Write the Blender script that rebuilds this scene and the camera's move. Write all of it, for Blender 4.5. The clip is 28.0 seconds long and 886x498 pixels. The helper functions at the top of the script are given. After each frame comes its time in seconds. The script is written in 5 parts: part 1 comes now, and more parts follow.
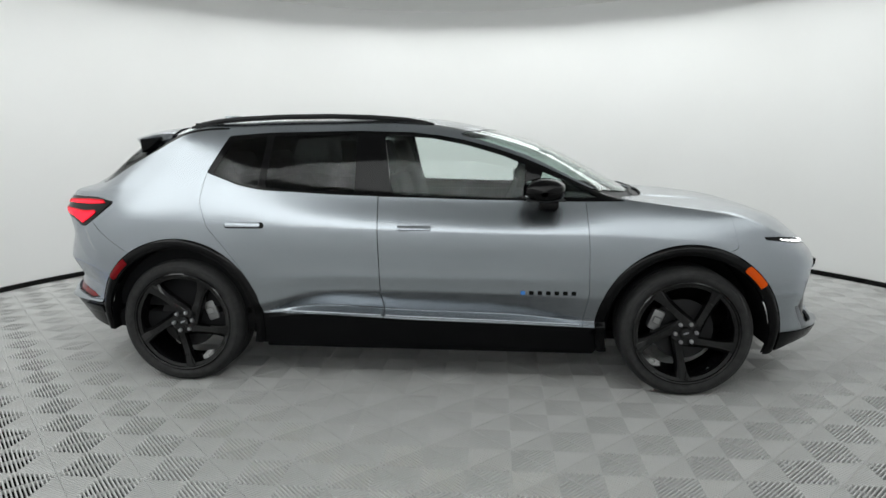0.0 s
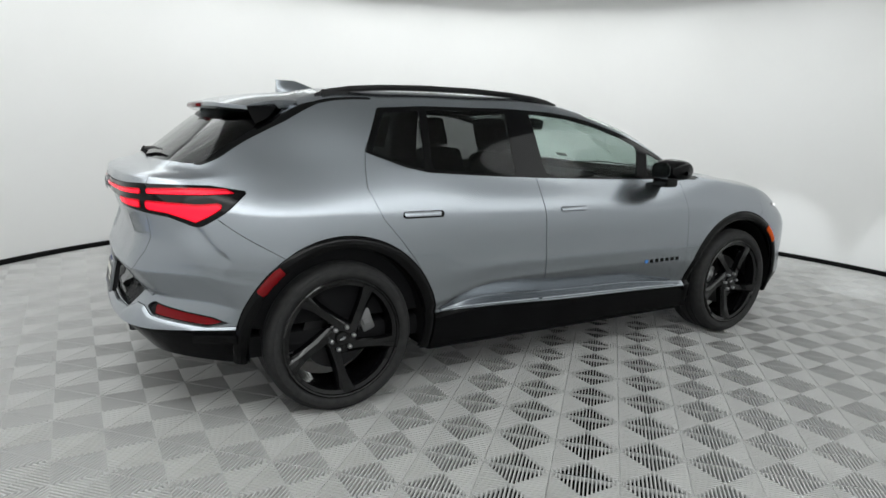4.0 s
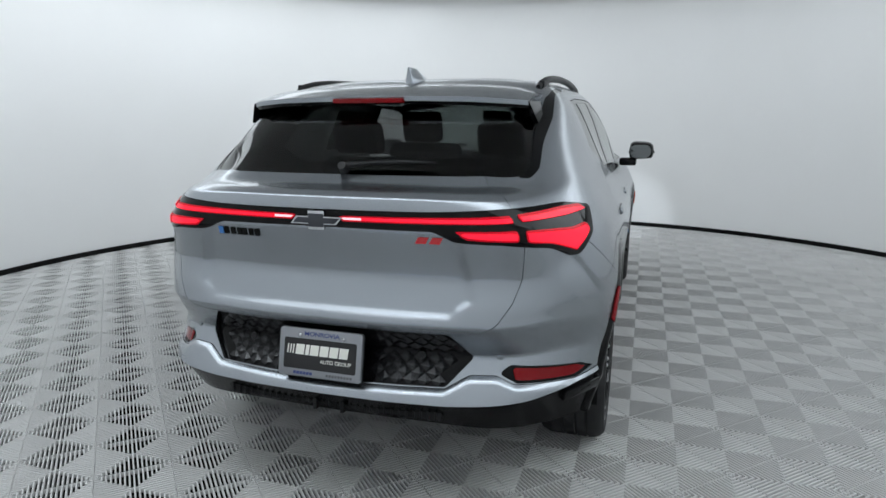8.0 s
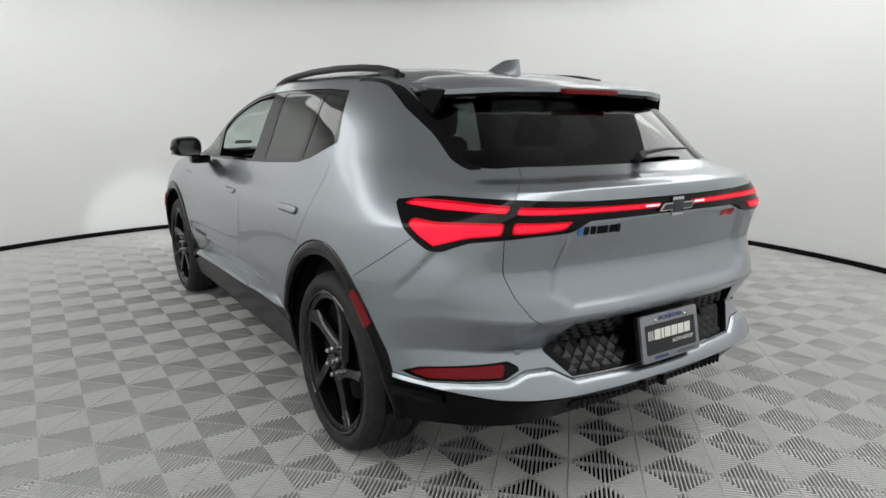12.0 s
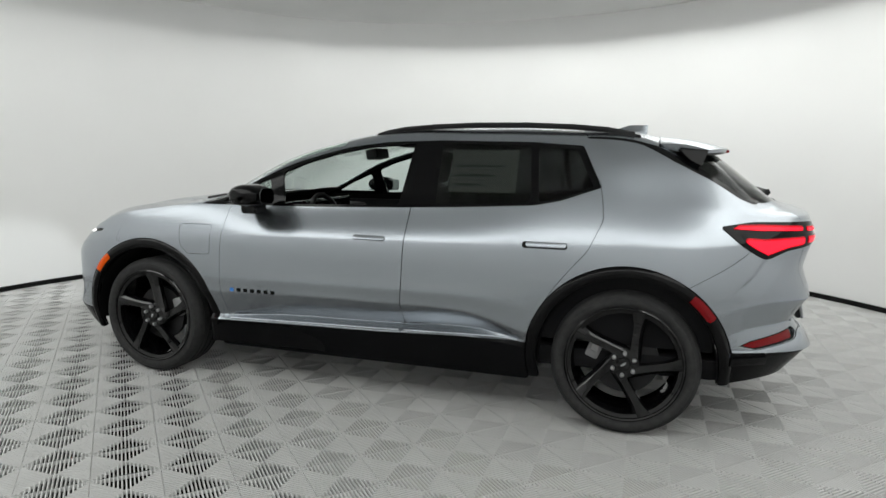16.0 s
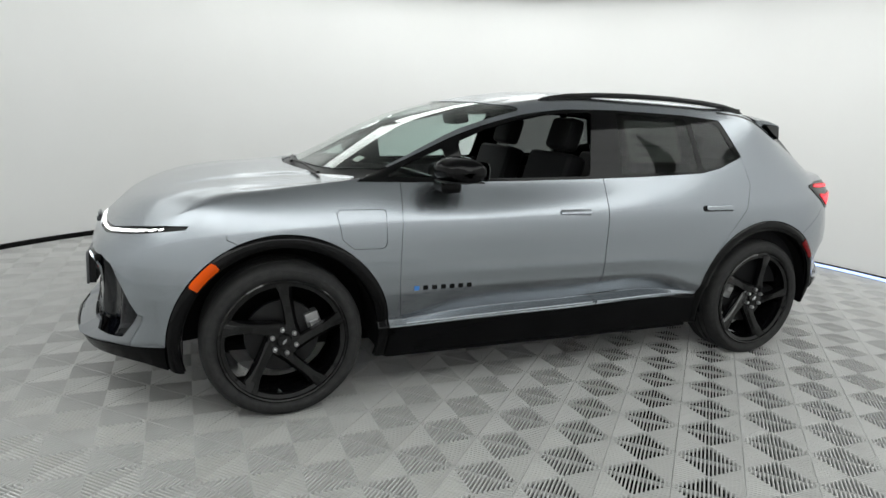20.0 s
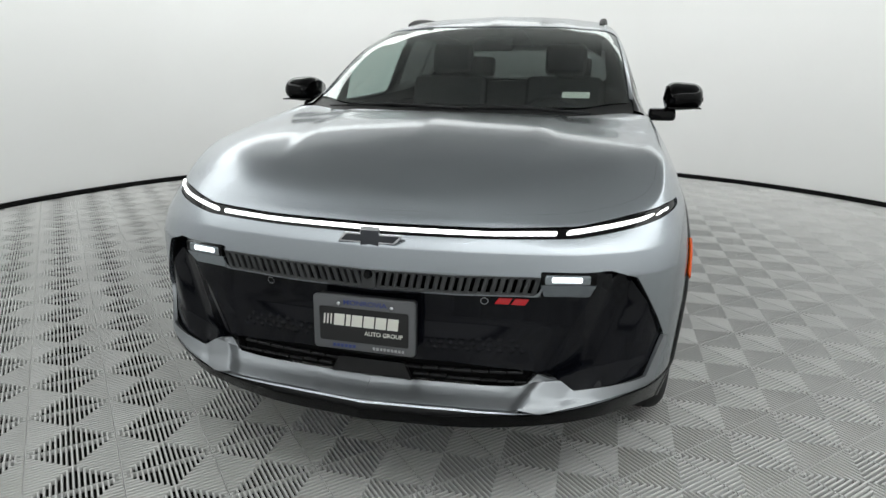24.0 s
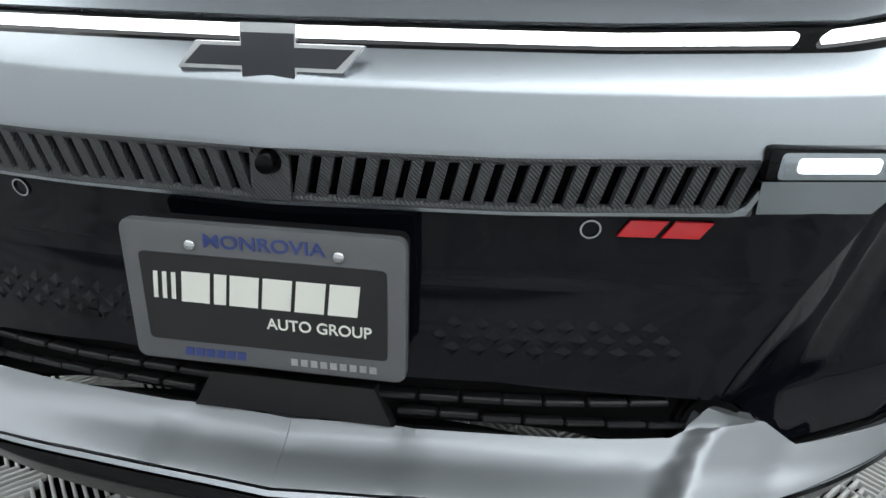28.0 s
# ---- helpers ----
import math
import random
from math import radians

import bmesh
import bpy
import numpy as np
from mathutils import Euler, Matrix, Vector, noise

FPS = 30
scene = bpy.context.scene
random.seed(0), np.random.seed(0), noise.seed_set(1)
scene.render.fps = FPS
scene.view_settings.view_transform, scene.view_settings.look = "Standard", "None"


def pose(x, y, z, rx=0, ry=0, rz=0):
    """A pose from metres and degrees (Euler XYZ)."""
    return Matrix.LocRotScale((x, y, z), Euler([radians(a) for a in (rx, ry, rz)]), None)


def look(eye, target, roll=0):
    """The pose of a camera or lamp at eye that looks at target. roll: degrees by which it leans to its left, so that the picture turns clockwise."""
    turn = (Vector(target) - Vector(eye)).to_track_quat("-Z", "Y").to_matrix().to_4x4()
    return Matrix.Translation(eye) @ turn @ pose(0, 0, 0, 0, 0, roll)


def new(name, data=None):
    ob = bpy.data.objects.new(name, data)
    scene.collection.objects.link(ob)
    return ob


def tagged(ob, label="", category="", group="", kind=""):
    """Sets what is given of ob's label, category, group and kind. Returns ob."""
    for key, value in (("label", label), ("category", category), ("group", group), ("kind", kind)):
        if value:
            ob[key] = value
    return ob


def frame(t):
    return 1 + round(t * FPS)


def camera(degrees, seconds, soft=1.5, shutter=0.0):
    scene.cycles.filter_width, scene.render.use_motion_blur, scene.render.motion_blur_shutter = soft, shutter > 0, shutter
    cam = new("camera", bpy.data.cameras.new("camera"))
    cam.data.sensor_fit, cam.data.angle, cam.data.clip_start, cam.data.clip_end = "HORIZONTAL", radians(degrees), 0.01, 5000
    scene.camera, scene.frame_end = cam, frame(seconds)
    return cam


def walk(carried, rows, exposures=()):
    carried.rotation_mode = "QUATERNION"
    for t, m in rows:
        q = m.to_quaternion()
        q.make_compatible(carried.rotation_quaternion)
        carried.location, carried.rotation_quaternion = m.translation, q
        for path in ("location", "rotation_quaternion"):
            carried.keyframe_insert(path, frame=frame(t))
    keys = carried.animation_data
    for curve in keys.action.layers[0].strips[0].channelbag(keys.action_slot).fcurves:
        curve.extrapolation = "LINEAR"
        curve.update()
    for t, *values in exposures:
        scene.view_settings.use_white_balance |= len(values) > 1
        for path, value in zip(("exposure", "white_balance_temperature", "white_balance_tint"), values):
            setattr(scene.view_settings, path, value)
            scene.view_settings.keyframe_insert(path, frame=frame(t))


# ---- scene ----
cam = camera(70.3, 28.0)
PATH = [
    (0, (0.404, -4.429, 1.45), (0.235, -2.465, 1.109), -0.1),
    (0.5, (0.072, -4.466, 1.4), (0.062, -2.489, 1.099), 0.3),
    (1, (-0.329, -4.426, 1.376), (-0.184, -2.454, 1.078), 0.7),
    (1.5, (-0.702, -4.389, 1.369), (-0.41, -2.436, 1.052), 1.4),
    (2, (-1.082, -4.357, 1.378), (-0.648, -2.429, 1.074), 1.2),
    (2.5, (-1.504, -4.206, 1.423), (-0.915, -2.325, 1.087), 1.1),
    (4.5, (-2.847, -3.454, 1.4), (-1.753, -1.825, 1.014), 1.8),
    (5, (-3.137, -3.231, 1.374), (-1.959, -1.658, 1.004), 1.2),
    (5.5, (-3.417, -2.907, 1.383), (-2.131, -1.419, 1.024), 1.5),
    (6, (-3.703, -2.605, 1.391), (-2.261, -1.28, 0.986), 1.4),
    (6.5, (-3.874, -2.25, 1.36), (-2.276, -1.123, 0.94), 0.1),
    (7, (-4.02, -1.849, 1.381), (-2.309, -0.909, 0.949), 0.1),
    (7.5, (-4.168, -1.449, 1.399), (-2.37, -0.681, 0.974), -0.1),
    (8, (-4.247, -1.021, 1.379), (-2.379, -0.425, 0.985), -0.0),
    (9, (-4.295, -0.273, 1.373), (-2.348, -0.121, 0.947), -0.2),
    (10, (-4.202, 0.403, 1.374), (-2.274, 0.13, 0.923), 1.0),
    (11, (-4.019, 1.178, 1.382), (-2.205, 0.451, 0.957), 0.9),
    (12, (-3.782, 1.892, 1.354), (-2.147, 0.814, 0.952), 0.1),
    (12.5, (-3.607, 2.224, 1.359), (-2.052, 1.024, 0.984), -0.5),
    (14.5, (-2.616, 3.48, 1.37), (-1.546, 1.816, 1.075), -0.5),
    (15, (-2.307, 3.698, 1.37), (-1.379, 1.947, 1.1), -0.8),
    (15.5, (-1.924, 3.892, 1.408), (-1.156, 2.069, 1.114), -0.8),
    (16, (-1.54, 4.148, 1.398), (-0.936, 2.262, 1.116), 0.6),
    (16.5, (-1.107, 4.302, 1.344), (-0.679, 2.367, 1.071), 2.3),
    (17, (-0.704, 4.371, 1.403), (-0.42, 2.416, 1.089), 2.4),
    (17.5, (-0.251, 4.458, 1.391), (-0.15, 2.49, 1.054), 2.4),
    (18, (0.182, 4.411, 1.424), (0.122, 2.447, 1.051), 2.3),
    (18.5, (0.614, 4.317, 1.48), (0.321, 2.383, 1.065), 3.5),
    (19, (1.028, 4.197, 1.442), (0.594, 2.285, 1.05), 3.7),
    (19.5, (1.444, 3.976, 1.419), (0.814, 2.119, 1.025), 3.5),
    (20, (1.883, 3.749, 1.439), (1.13, 1.944, 1.021), 2.6),
    (20.5, (2.313, 3.446, 1.315), (1.409, 1.704, 0.927), 1.2),
    (21, (2.702, 3.148, 1.287), (1.613, 1.528, 0.851), 1.1),
    (21.5, (3.025, 2.814, 1.294), (1.818, 1.294, 0.81), 1.4),
    (22, (3.297, 2.379, 1.345), (2.045, 0.917, 0.799), 2.7),
    (22.5, (3.512, 1.929, 1.316), (2.123, 0.595, 0.774), 2.9),
    (24.5, (4.043, 0.349, 1.331), (2.135, 0.102, 0.782), -1.2),
    (25, (4.079, 0.22, 1.349), (2.156, 0.047, 0.825), -2.6),
    (25.5, (4.094, 0.235, 1.361), (2.181, 0.083, 0.796), -1.5),
    (26, (3.938, 0.28, 1.313), (2.107, 0.057, 0.541), -0.7),
    (26.5, (3.625, 0.351, 1.23), (1.831, 0.079, 0.39), 0.7),
    (27, (3.275, 0.298, 1.097), (1.465, 0.097, 0.272), 2.7),
    (27.5, (2.993, 0.276, 0.929), (1.141, 0.04, 0.211), 2.2),
    (28, (2.936, 0.279, 0.905), (1.111, 0.017, 0.128), 1.4),
]
walk(cam, [(t, look(eye, target, roll)) for t, eye, target, roll in PATH],
     [(0, -0.06, 6450, 8), (4.5, -0.02, 6450, 9), (6, -0.05, 6250, 9), (8, -0.16, 6050, 9), (10, -0.30, 6200, 10), (11.5, -0.12, 6600, 10), (15, 0.02, 6600, 9), (22, 0.05, 6500, 8), (26, 0.12, 6450, 8), (27, 0.28, 6350, 8), (28, 0.45, 6250, 8)])

# ---- light and exposure ----
world = bpy.data.worlds.new("studio")
world.use_nodes = True
world.node_tree.nodes["Background"].inputs[0].default_value = (1, 1, 1, 1)
world.node_tree.nodes["Background"].inputs[1].default_value = 0.02
scene.world = world

ROOM = (0.10, -0.08)      # middle of the round booth
ROOM_R = 4.65
WALL_H = 3.3
DISC_R, DISC_Z = 3.05, 2.9


def lamp(name, kind, energy, m, color=(1, 1, 1), **more):
    data = bpy.data.lights.new(name, kind)
    data.energy, data.color = energy, color
    ob = new(name, data)
    ob.matrix_world = m
    return data


# cove lamps in the ring between the ceiling disc and the wall: a broad row that shines down into the booth,
# stronger over the sides and weak over the front right, and a narrow row on the disc's rim that washes the wall
for i in range(16):
    a = 2 * math.pi * (i + 0.5) / 16
    share = 1.06 - 0.45 * max(0, math.cos(a + radians(28))) ** 3
    side = math.sin(a) ** 2
    d = lamp("cove_lamp", "AREA", share * (9.5 + 5 * side + 2.5 * math.cos(a - math.pi / 4) ** 4), pose(ROOM[0] + 3.84 * math.cos(a), ROOM[1] + 3.84 * math.sin(a), 3.14, 0, 0, math.degrees(a)) @ pose(0, 0, 0, 0, 12, 0), (0.965, 0.99, 0.98))
    d.shape, d.size, d.size_y = "RECTANGLE", 1.2, 1.5
    d = lamp("wall_wash_lamp", "AREA", (4.3 - 1.7 * side) * share, pose(ROOM[0] + 3.30 * math.cos(a), ROOM[1] + 3.30 * math.sin(a), 3.10, 0, 0, math.degrees(a)) @ pose(0, 0, 0, 0, -20, 0), (0.965, 0.99, 0.98))
    d.shape, d.size, d.size_y, d.spread = "RECTANGLE", 0.16, 1.2, radians(110)

# ---- materials ----


def material(name, color, rough=0.5, metal=0.0, **more):
    m = bpy.data.materials.new(name)
    m.use_nodes = True
    b = m.node_tree.nodes["Principled BSDF"]
    b.inputs["Base Color"].default_value = (*color, 1)
    b.inputs["Roughness"].default_value = rough
    b.inputs["Metallic"].default_value = metal
    for k, v in more.items():
        b.inputs[k.replace("_", " ").title().replace("Ior", "IOR")].default_value = v
    return m


def nodes(m):
    t = m.node_tree
    return t.nodes, t.links, t.nodes["Principled BSDF"]


def noise_bump(m, scale, strength, dist=0.002, detail=4):
    n, l, b = nodes(m)
    co = n.new("ShaderNodeTexCoord")
    tx = n.new("ShaderNodeTexNoise")
    tx.inputs["Scale"].default_value, tx.inputs["Detail"].default_value = scale, detail
    bp = n.new("ShaderNodeBump")
    bp.inputs["Strength"].default_value, bp.inputs["Distance"].default_value = strength, dist
    l.new(co.outputs["Object"], tx.inputs["Vector"])
    l.new(tx.outputs["Fac"], bp.inputs["Height"])
    l.new(bp.outputs["Normal"], b.inputs["Normal"])
    return tx


def mottled(m, c1, c2, scale, r1=None, r2=None):
    """Two-scale variation of colour, and of roughness if given."""
    n, l, b = nodes(m)
    co = n.new("ShaderNodeTexCoord")
    tx = n.new("ShaderNodeTexNoise")
    tx.inputs["Scale"].default_value, tx.inputs["Detail"].default_value = scale, 6
    l.new(co.outputs["Object"], tx.inputs["Vector"])
    rp = n.new("ShaderNodeValToRGB")
    rp.color_ramp.elements[0].position, rp.color_ramp.elements[1].position = 0.35, 0.65
    rp.color_ramp.elements[0].color, rp.color_ramp.elements[1].color = (*c1, 1), (*c2, 1)
    l.new(tx.outputs["Fac"], rp.inputs["Fac"])
    l.new(rp.outputs["Color"], b.inputs["Base Color"])
    if r1 is not None:
        mr = n.new("ShaderNodeMapRange")
        mr.inputs["To Min"].default_value, mr.inputs["To Max"].default_value = r1, r2
        l.new(tx.outputs["Fac"], mr.inputs["Value"])
        l.new(mr.outputs["Result"], b.inputs["Roughness"])
    return tx


PAINT = material("silver_paint", (0.34, 0.365, 0.395), 0.27, 0.96, coat_weight=0.45, coat_roughness=0.04)
# fine flake in the paint
n_, l_, b_ = nodes(PAINT)
co_ = n_.new("ShaderNodeTexCoord")
fl_ = n_.new("ShaderNodeTexVoronoi")
fl_.inputs["Scale"].default_value = 1400
mx_ = n_.new("ShaderNodeMix")
mx_.data_type = "RGBA"
mx_.inputs[6].default_value, mx_.inputs[7].default_value = (0.320, 0.344, 0.374, 1), (0.372, 0.400, 0.432, 1)
l_.new(co_.outputs["Object"], fl_.inputs["Vector"])
l_.new(fl_.outputs["Color"], mx_.inputs[0])
l_.new(mx_.outputs[2], b_.inputs["Base Color"])
WALL = material("white_wall", (0.85, 0.85, 0.845), 0.6)
mottled(WALL, (0.84, 0.84, 0.835), (0.86, 0.86, 0.858), 0.8)
CEIL = material("ceiling_paint", (0.76, 0.76, 0.755), 0.8)
mottled(CEIL, (0.74, 0.74, 0.735), (0.78, 0.78, 0.775), 1.2)
BLACK = material("gloss_black", (0.003, 0.003, 0.0034), 0.05, specular_ior_level=0.18)
SATIN = material("satin_black_plastic", (0.010, 0.010, 0.011), 0.42, specular_ior_level=0.3)
noise_bump(SATIN, 900, 0.15, 0.0006)
PANELBLACK = material("gloss_black_panel", (0.004, 0.0045, 0.007), 0.06, specular_ior_level=0.22)
SILLBLACK = material("black_sill_plastic", (0.004, 0.004, 0.0045), 0.22, specular_ior_level=0.12)
UNDER = material("underbody_black", (0.006, 0.006, 0.0065), 0.8, specular_ior_level=0.1)
SKID = material("satin_silver_trim", (0.25, 0.263, 0.28), 0.36, 0.8, coat_weight=0.3, coat_roughness=0.1)
RUBBER = material("tyre_rubber", (0.018, 0.018, 0.019), 0.62, specular_ior_level=0.25)
mottled(RUBBER, (0.022, 0.022, 0.023), (0.034, 0.034, 0.034), 30, 0.5, 0.72)
GLASS = material("clear_glass", (0.70, 0.79, 0.76), 0.0, transmission_weight=1.0, ior=1.28)
TINT = material("privacy_glass", (0.115, 0.124, 0.122), 0.0, transmission_weight=1.0, ior=1.3)
CHROME = material("dark_chrome", (0.55, 0.56, 0.58), 0.12, 1.0)
REDLENS = material("red_lens", (0.18, 0.0015, 0.004), 0.12, specular_ior_level=0.25)
AMBER = material("amber_lens", (0.72, 0.085, 0.001), 0.12, specular_ior_level=0.25)
CLOTH = material("dark_upholstery", (0.008, 0.008, 0.009), 0.75, specular_ior_level=0.2)
noise_bump(CLOTH, 400, 0.3, 0.001)


def glow(name, color, strength):
    m = material(name, color, 0.15)
    b = m.node_tree.nodes["Principled BSDF"]
    b.inputs["Emission Color"].default_value = (*color, 1)
    b.inputs["Emission Strength"].default_value = strength
    b.inputs["Specular IOR Level"].default_value = 0.15
    return m


DRL = glow("white_led", (1, 1, 1), 3.0)
REDLED = glow("red_led", (0.50, 0.003, 0.014), 0.30)
REDCORE = glow("red_led_core", (0.95, 0.012, 0.035), 0.95)
PALELED = glow("pale_led", (1.0, 0.55, 0.60), 0.8)

# ---- mesh helpers ----


def link(name, me, parent=None, label=""):
    ob = new(name, me)
    if parent:
        ob.parent = parent
    if label:
        ob["label"] = label
    return ob


def part(name, bm, mat, parent=None, label="", smooth=True):
    me = bpy.data.meshes.new(name)
    bm.to_mesh(me)
    bm.free()
    if mat:
        me.materials.append(mat)
    if smooth:
        me.polygons.foreach_set("use_smooth", [True] * len(me.polygons))
        me.set_sharp_from_angle(angle=radians(35))
    return link(name, me, parent, label)


def thing(name, label, category, at=(0, 0, 0), group="", kind=""):
    ob = new(name)
    ob.location = at
    return tagged(ob, label, category, group, kind)


def from_data(name, V, F, mat, parent=None, label="", N=None):
    me = bpy.data.meshes.new(name)
    me.from_pydata([tuple(v) for v in V], [], [tuple(int(i) for i in f) for f in F])
    me.materials.append(mat)
    me.polygons.foreach_set("use_smooth", [True] * len(me.polygons))
    if N is not None:
        me.normals_split_custom_set_from_vertices([tuple(n) for n in N])
    else:
        me.set_sharp_from_angle(angle=radians(35))
    return link(name, me, parent, label)


def box(bm, x0, x1, y0, y1, z0, z1, bevel=0.0, seg=2):
    m = Matrix.Translation(((x0 + x1) / 2, (y0 + y1) / 2, (z0 + z1) / 2)) @ Matrix.Diagonal((x1 - x0, y1 - y0, z1 - z0, 1))
    r = bmesh.ops.create_cube(bm, size=1, matrix=m)
    if bevel:
        es = {e for v in r["verts"] for e in v.link_edges}
        bmesh.ops.bevel(bm, geom=list(es), offset=bevel, segments=seg, profile=0.6, affect="EDGES")
    return r["verts"]


def revolve(profile, n=64, axis="y"):
    """A ring mesh from (radius, height along the axis) points."""
    V, F = [], []
    k = len(profile)
    for i in range(n):
        a = 2 * math.pi * i / n
        for r, h in profile:
            V.append((r * math.cos(a), h, r * math.sin(a)) if axis == "y" else (r * math.cos(a), r * math.sin(a), h))
    for i in range(n):
        j = (i + 1) % n
        for q in range(k - 1):
            F.append((i * k + q, i * k + q + 1, j * k + q + 1, j * k + q))
    return np.array(V), F


# ---- the booth ----
def ring_wall(name, r0, r1, z0, z1, mat, label, category, n=160):
    prof = [(r0, z0), (r1, z0), (r1, z1), (r0, z1), (r0, z0)]
    V, F = revolve(prof, n, "z")
    V = V + np.array((ROOM[0], ROOM[1], 0))
    return tagged(from_data(name, V, [f[::-1] for f in F], mat), label, category, kind="structure")


ring_wall("wall_round", ROOM_R, ROOM_R + 0.35, -0.05, WALL_H + 0.3, WALL, "curved seamless white photo booth wall", "wall")
ring_wall("baseboard", ROOM_R - 0.02, ROOM_R - 0.002, 0.0, 0.05, BLACK, "thin black strip along the foot of the wall", "baseboard")
bm = bmesh.new()
bmesh.ops.create_circle(bm, cap_ends=True, segments=96, radius=ROOM_R + 0.35, matrix=pose(*ROOM, WALL_H))
bmesh.ops.reverse_faces(bm, faces=bm.faces[:])
r = bmesh.ops.extrude_face_region(bm, geom=bm.faces[:])
bmesh.ops.translate(bm, verts=[v for v in r["geom"] if isinstance(v, bmesh.types.BMVert)], vec=(0, 0, 0.1))
tagged(part("ceiling", bm, CEIL), "plain pale ceiling above the light ring", "ceiling", kind="structure")
V, F = revolve([(0.001, DISC_Z), (DISC_R - 0.03, DISC_Z), (DISC_R, DISC_Z + 0.03), (DISC_R, DISC_Z + 0.1), (0.001, DISC_Z + 0.1)], 128, "z")
tagged(from_data("ceiling_disc", V + np.array((ROOM[0], ROOM[1] + .2, 0)), [f[::-1] for f in F], CEIL), "round pale grey hanging ceiling disc", "ceiling", kind="structure")

# a gap at the foot of the booth's rear door, through which cool daylight shows
GAPGLOW = glow("daylight_in_gap", (0.50, 0.62, 1.0), 1.2)
V, F = [], []
for i in range(41):
    a = radians(170 + 34 * i / 40)
    for r, z in ((ROOM_R - .027, .006), (ROOM_R - .022, .006), (ROOM_R - .022, .036), (ROOM_R - .027, .036)):
        V.append((ROOM[0] + r * math.cos(a), ROOM[1] + r * math.sin(a), z))
for i in range(40):
    for j in range(4):
        F.append((4 * i + j, 4 * i + 4 + j, 4 * i + 4 + (j + 1) % 4, 4 * i + (j + 1) % 4))
tagged(from_data("door_gap", V, F, GAPGLOW), "pale blue line of daylight at the foot of the wall", "light gap", kind="structure")

# ---- the car's skin ----
# Rails run from the middle of the front round one side to the middle of the rear.
RAIL_B = [(2.4, 0, 0.297), (2.365, 0.35, 0.302), (2.272, 0.63, 0.315), (2.085, 0.812, 0.3), (1.86, 0.89, 0.24), (1.48, 0.9, 0.24), (1.05, 0.885, 0.245), (0.5, 0.875, 0.25), (-0.1, 0.875, 0.25), (-0.65, 0.875, 0.25), (-1.1, 0.885, 0.25), (-1.48, 0.9, 0.26), (-1.86, 0.9, 0.3), (-2.09, 0.788, 0.32), (-2.26, 0.6, 0.33), (-2.31, 0.32, 0.34), (-2.32, 0, 0.34)]
RAIL_L = [(2.425, 0, 0.345), (2.39, 0.35, 0.352), (2.296, 0.645, 0.375), (2.13, 0.842, 0.405), (1.87, 0.925, 0.4), (1.48, 0.94, 0.41), (1.05, 0.918, 0.395), (0.5, 0.905, 0.409), (-0.1, 0.903, 0.42), (-0.65, 0.906, 0.44), (-1.1, 0.921, 0.4), (-1.48, 0.945, 0.44), (-1.87, 0.935, 0.45), (-2.13, 0.818, 0.46), (-2.35, 0.62, 0.455), (-2.415, 0.32, 0.455), (-2.43, 0, 0.455)]
RAIL_K = [(2.345, 0, 0.408), (2.312, 0.35, 0.418), (2.232, 0.65, 0.442), (2.11, 0.845, 0.5), (1.87, 0.935, 0.51), (1.48, 0.945, 0.52), (1.05, 0.896, 0.428), (0.5, 0.846, 0.447), (-0.1, 0.838, 0.457), (-0.65, 0.85, 0.478), (-1.08, 0.936, 0.455), (-1.48, 0.95, 0.55), (-1.87, 0.942, 0.56), (-2.068, 0.83, 0.6), (-2.265, 0.63, 0.605), (-2.325, 0.33, 0.605), (-2.335, 0, 0.605)]
RAIL_X = [(2.318, 0, 0.6), (2.29, 0.35, 0.6), (2.235, 0.655, 0.6), (2.112, 0.85, 0.605), (1.87, 0.938, 0.61), (1.48, 0.948, 0.62), (1.05, 0.937, 0.575), (0.5, 0.934, 0.586), (-0.1, 0.934, 0.59), (-0.65, 0.937, 0.578), (-1.06, 0.943, 0.5), (-1.48, 0.953, 0.66), (-1.865, 0.943, 0.67), (-2.1155, 0.84, 0.72), (-2.335, 0.635, 0.725), (-2.4, 0.33, 0.725), (-2.413, 0, 0.725)]
RAIL_M = [(2.335, 0, 0.75), (2.308, 0.35, 0.752), (2.25, 0.655, 0.757), (2.105, 0.852, 0.755), (1.86, 0.933, 0.74), (1.48, 0.945, 0.76), (1.05, 0.938, 0.75), (0.5, 0.935, 0.75), (-0.1, 0.935, 0.75), (-0.65, 0.938, 0.76), (-1.1, 0.945, 0.78), (-1.48, 0.952, 0.79), (-1.86, 0.94, 0.81), (-2.105, 0.843, 0.86), (-2.296, 0.64, 0.875), (-2.35, 0.33, 0.875), (-2.362, 0, 0.875)]
RAIL_S = [(2.318, 0, 0.81), (2.29, 0.35, 0.81), (2.225, 0.65, 0.815), (2.075, 0.847, 0.82), (1.84, 0.908, 0.87), (1.48, 0.928, 0.9), (1.05, 0.922, 0.92), (0.5, 0.922, 0.93), (-0.1, 0.922, 0.94), (-0.65, 0.925, 0.95), (-1.1, 0.93, 0.96), (-1.48, 0.925, 0.98), (-1.85, 0.905, 0.99), (-2.055, 0.833, 1.01), (-2.325, 0.64, 1.03), (-2.385, 0.33, 1.03), (-2.4, 0, 1.03)]
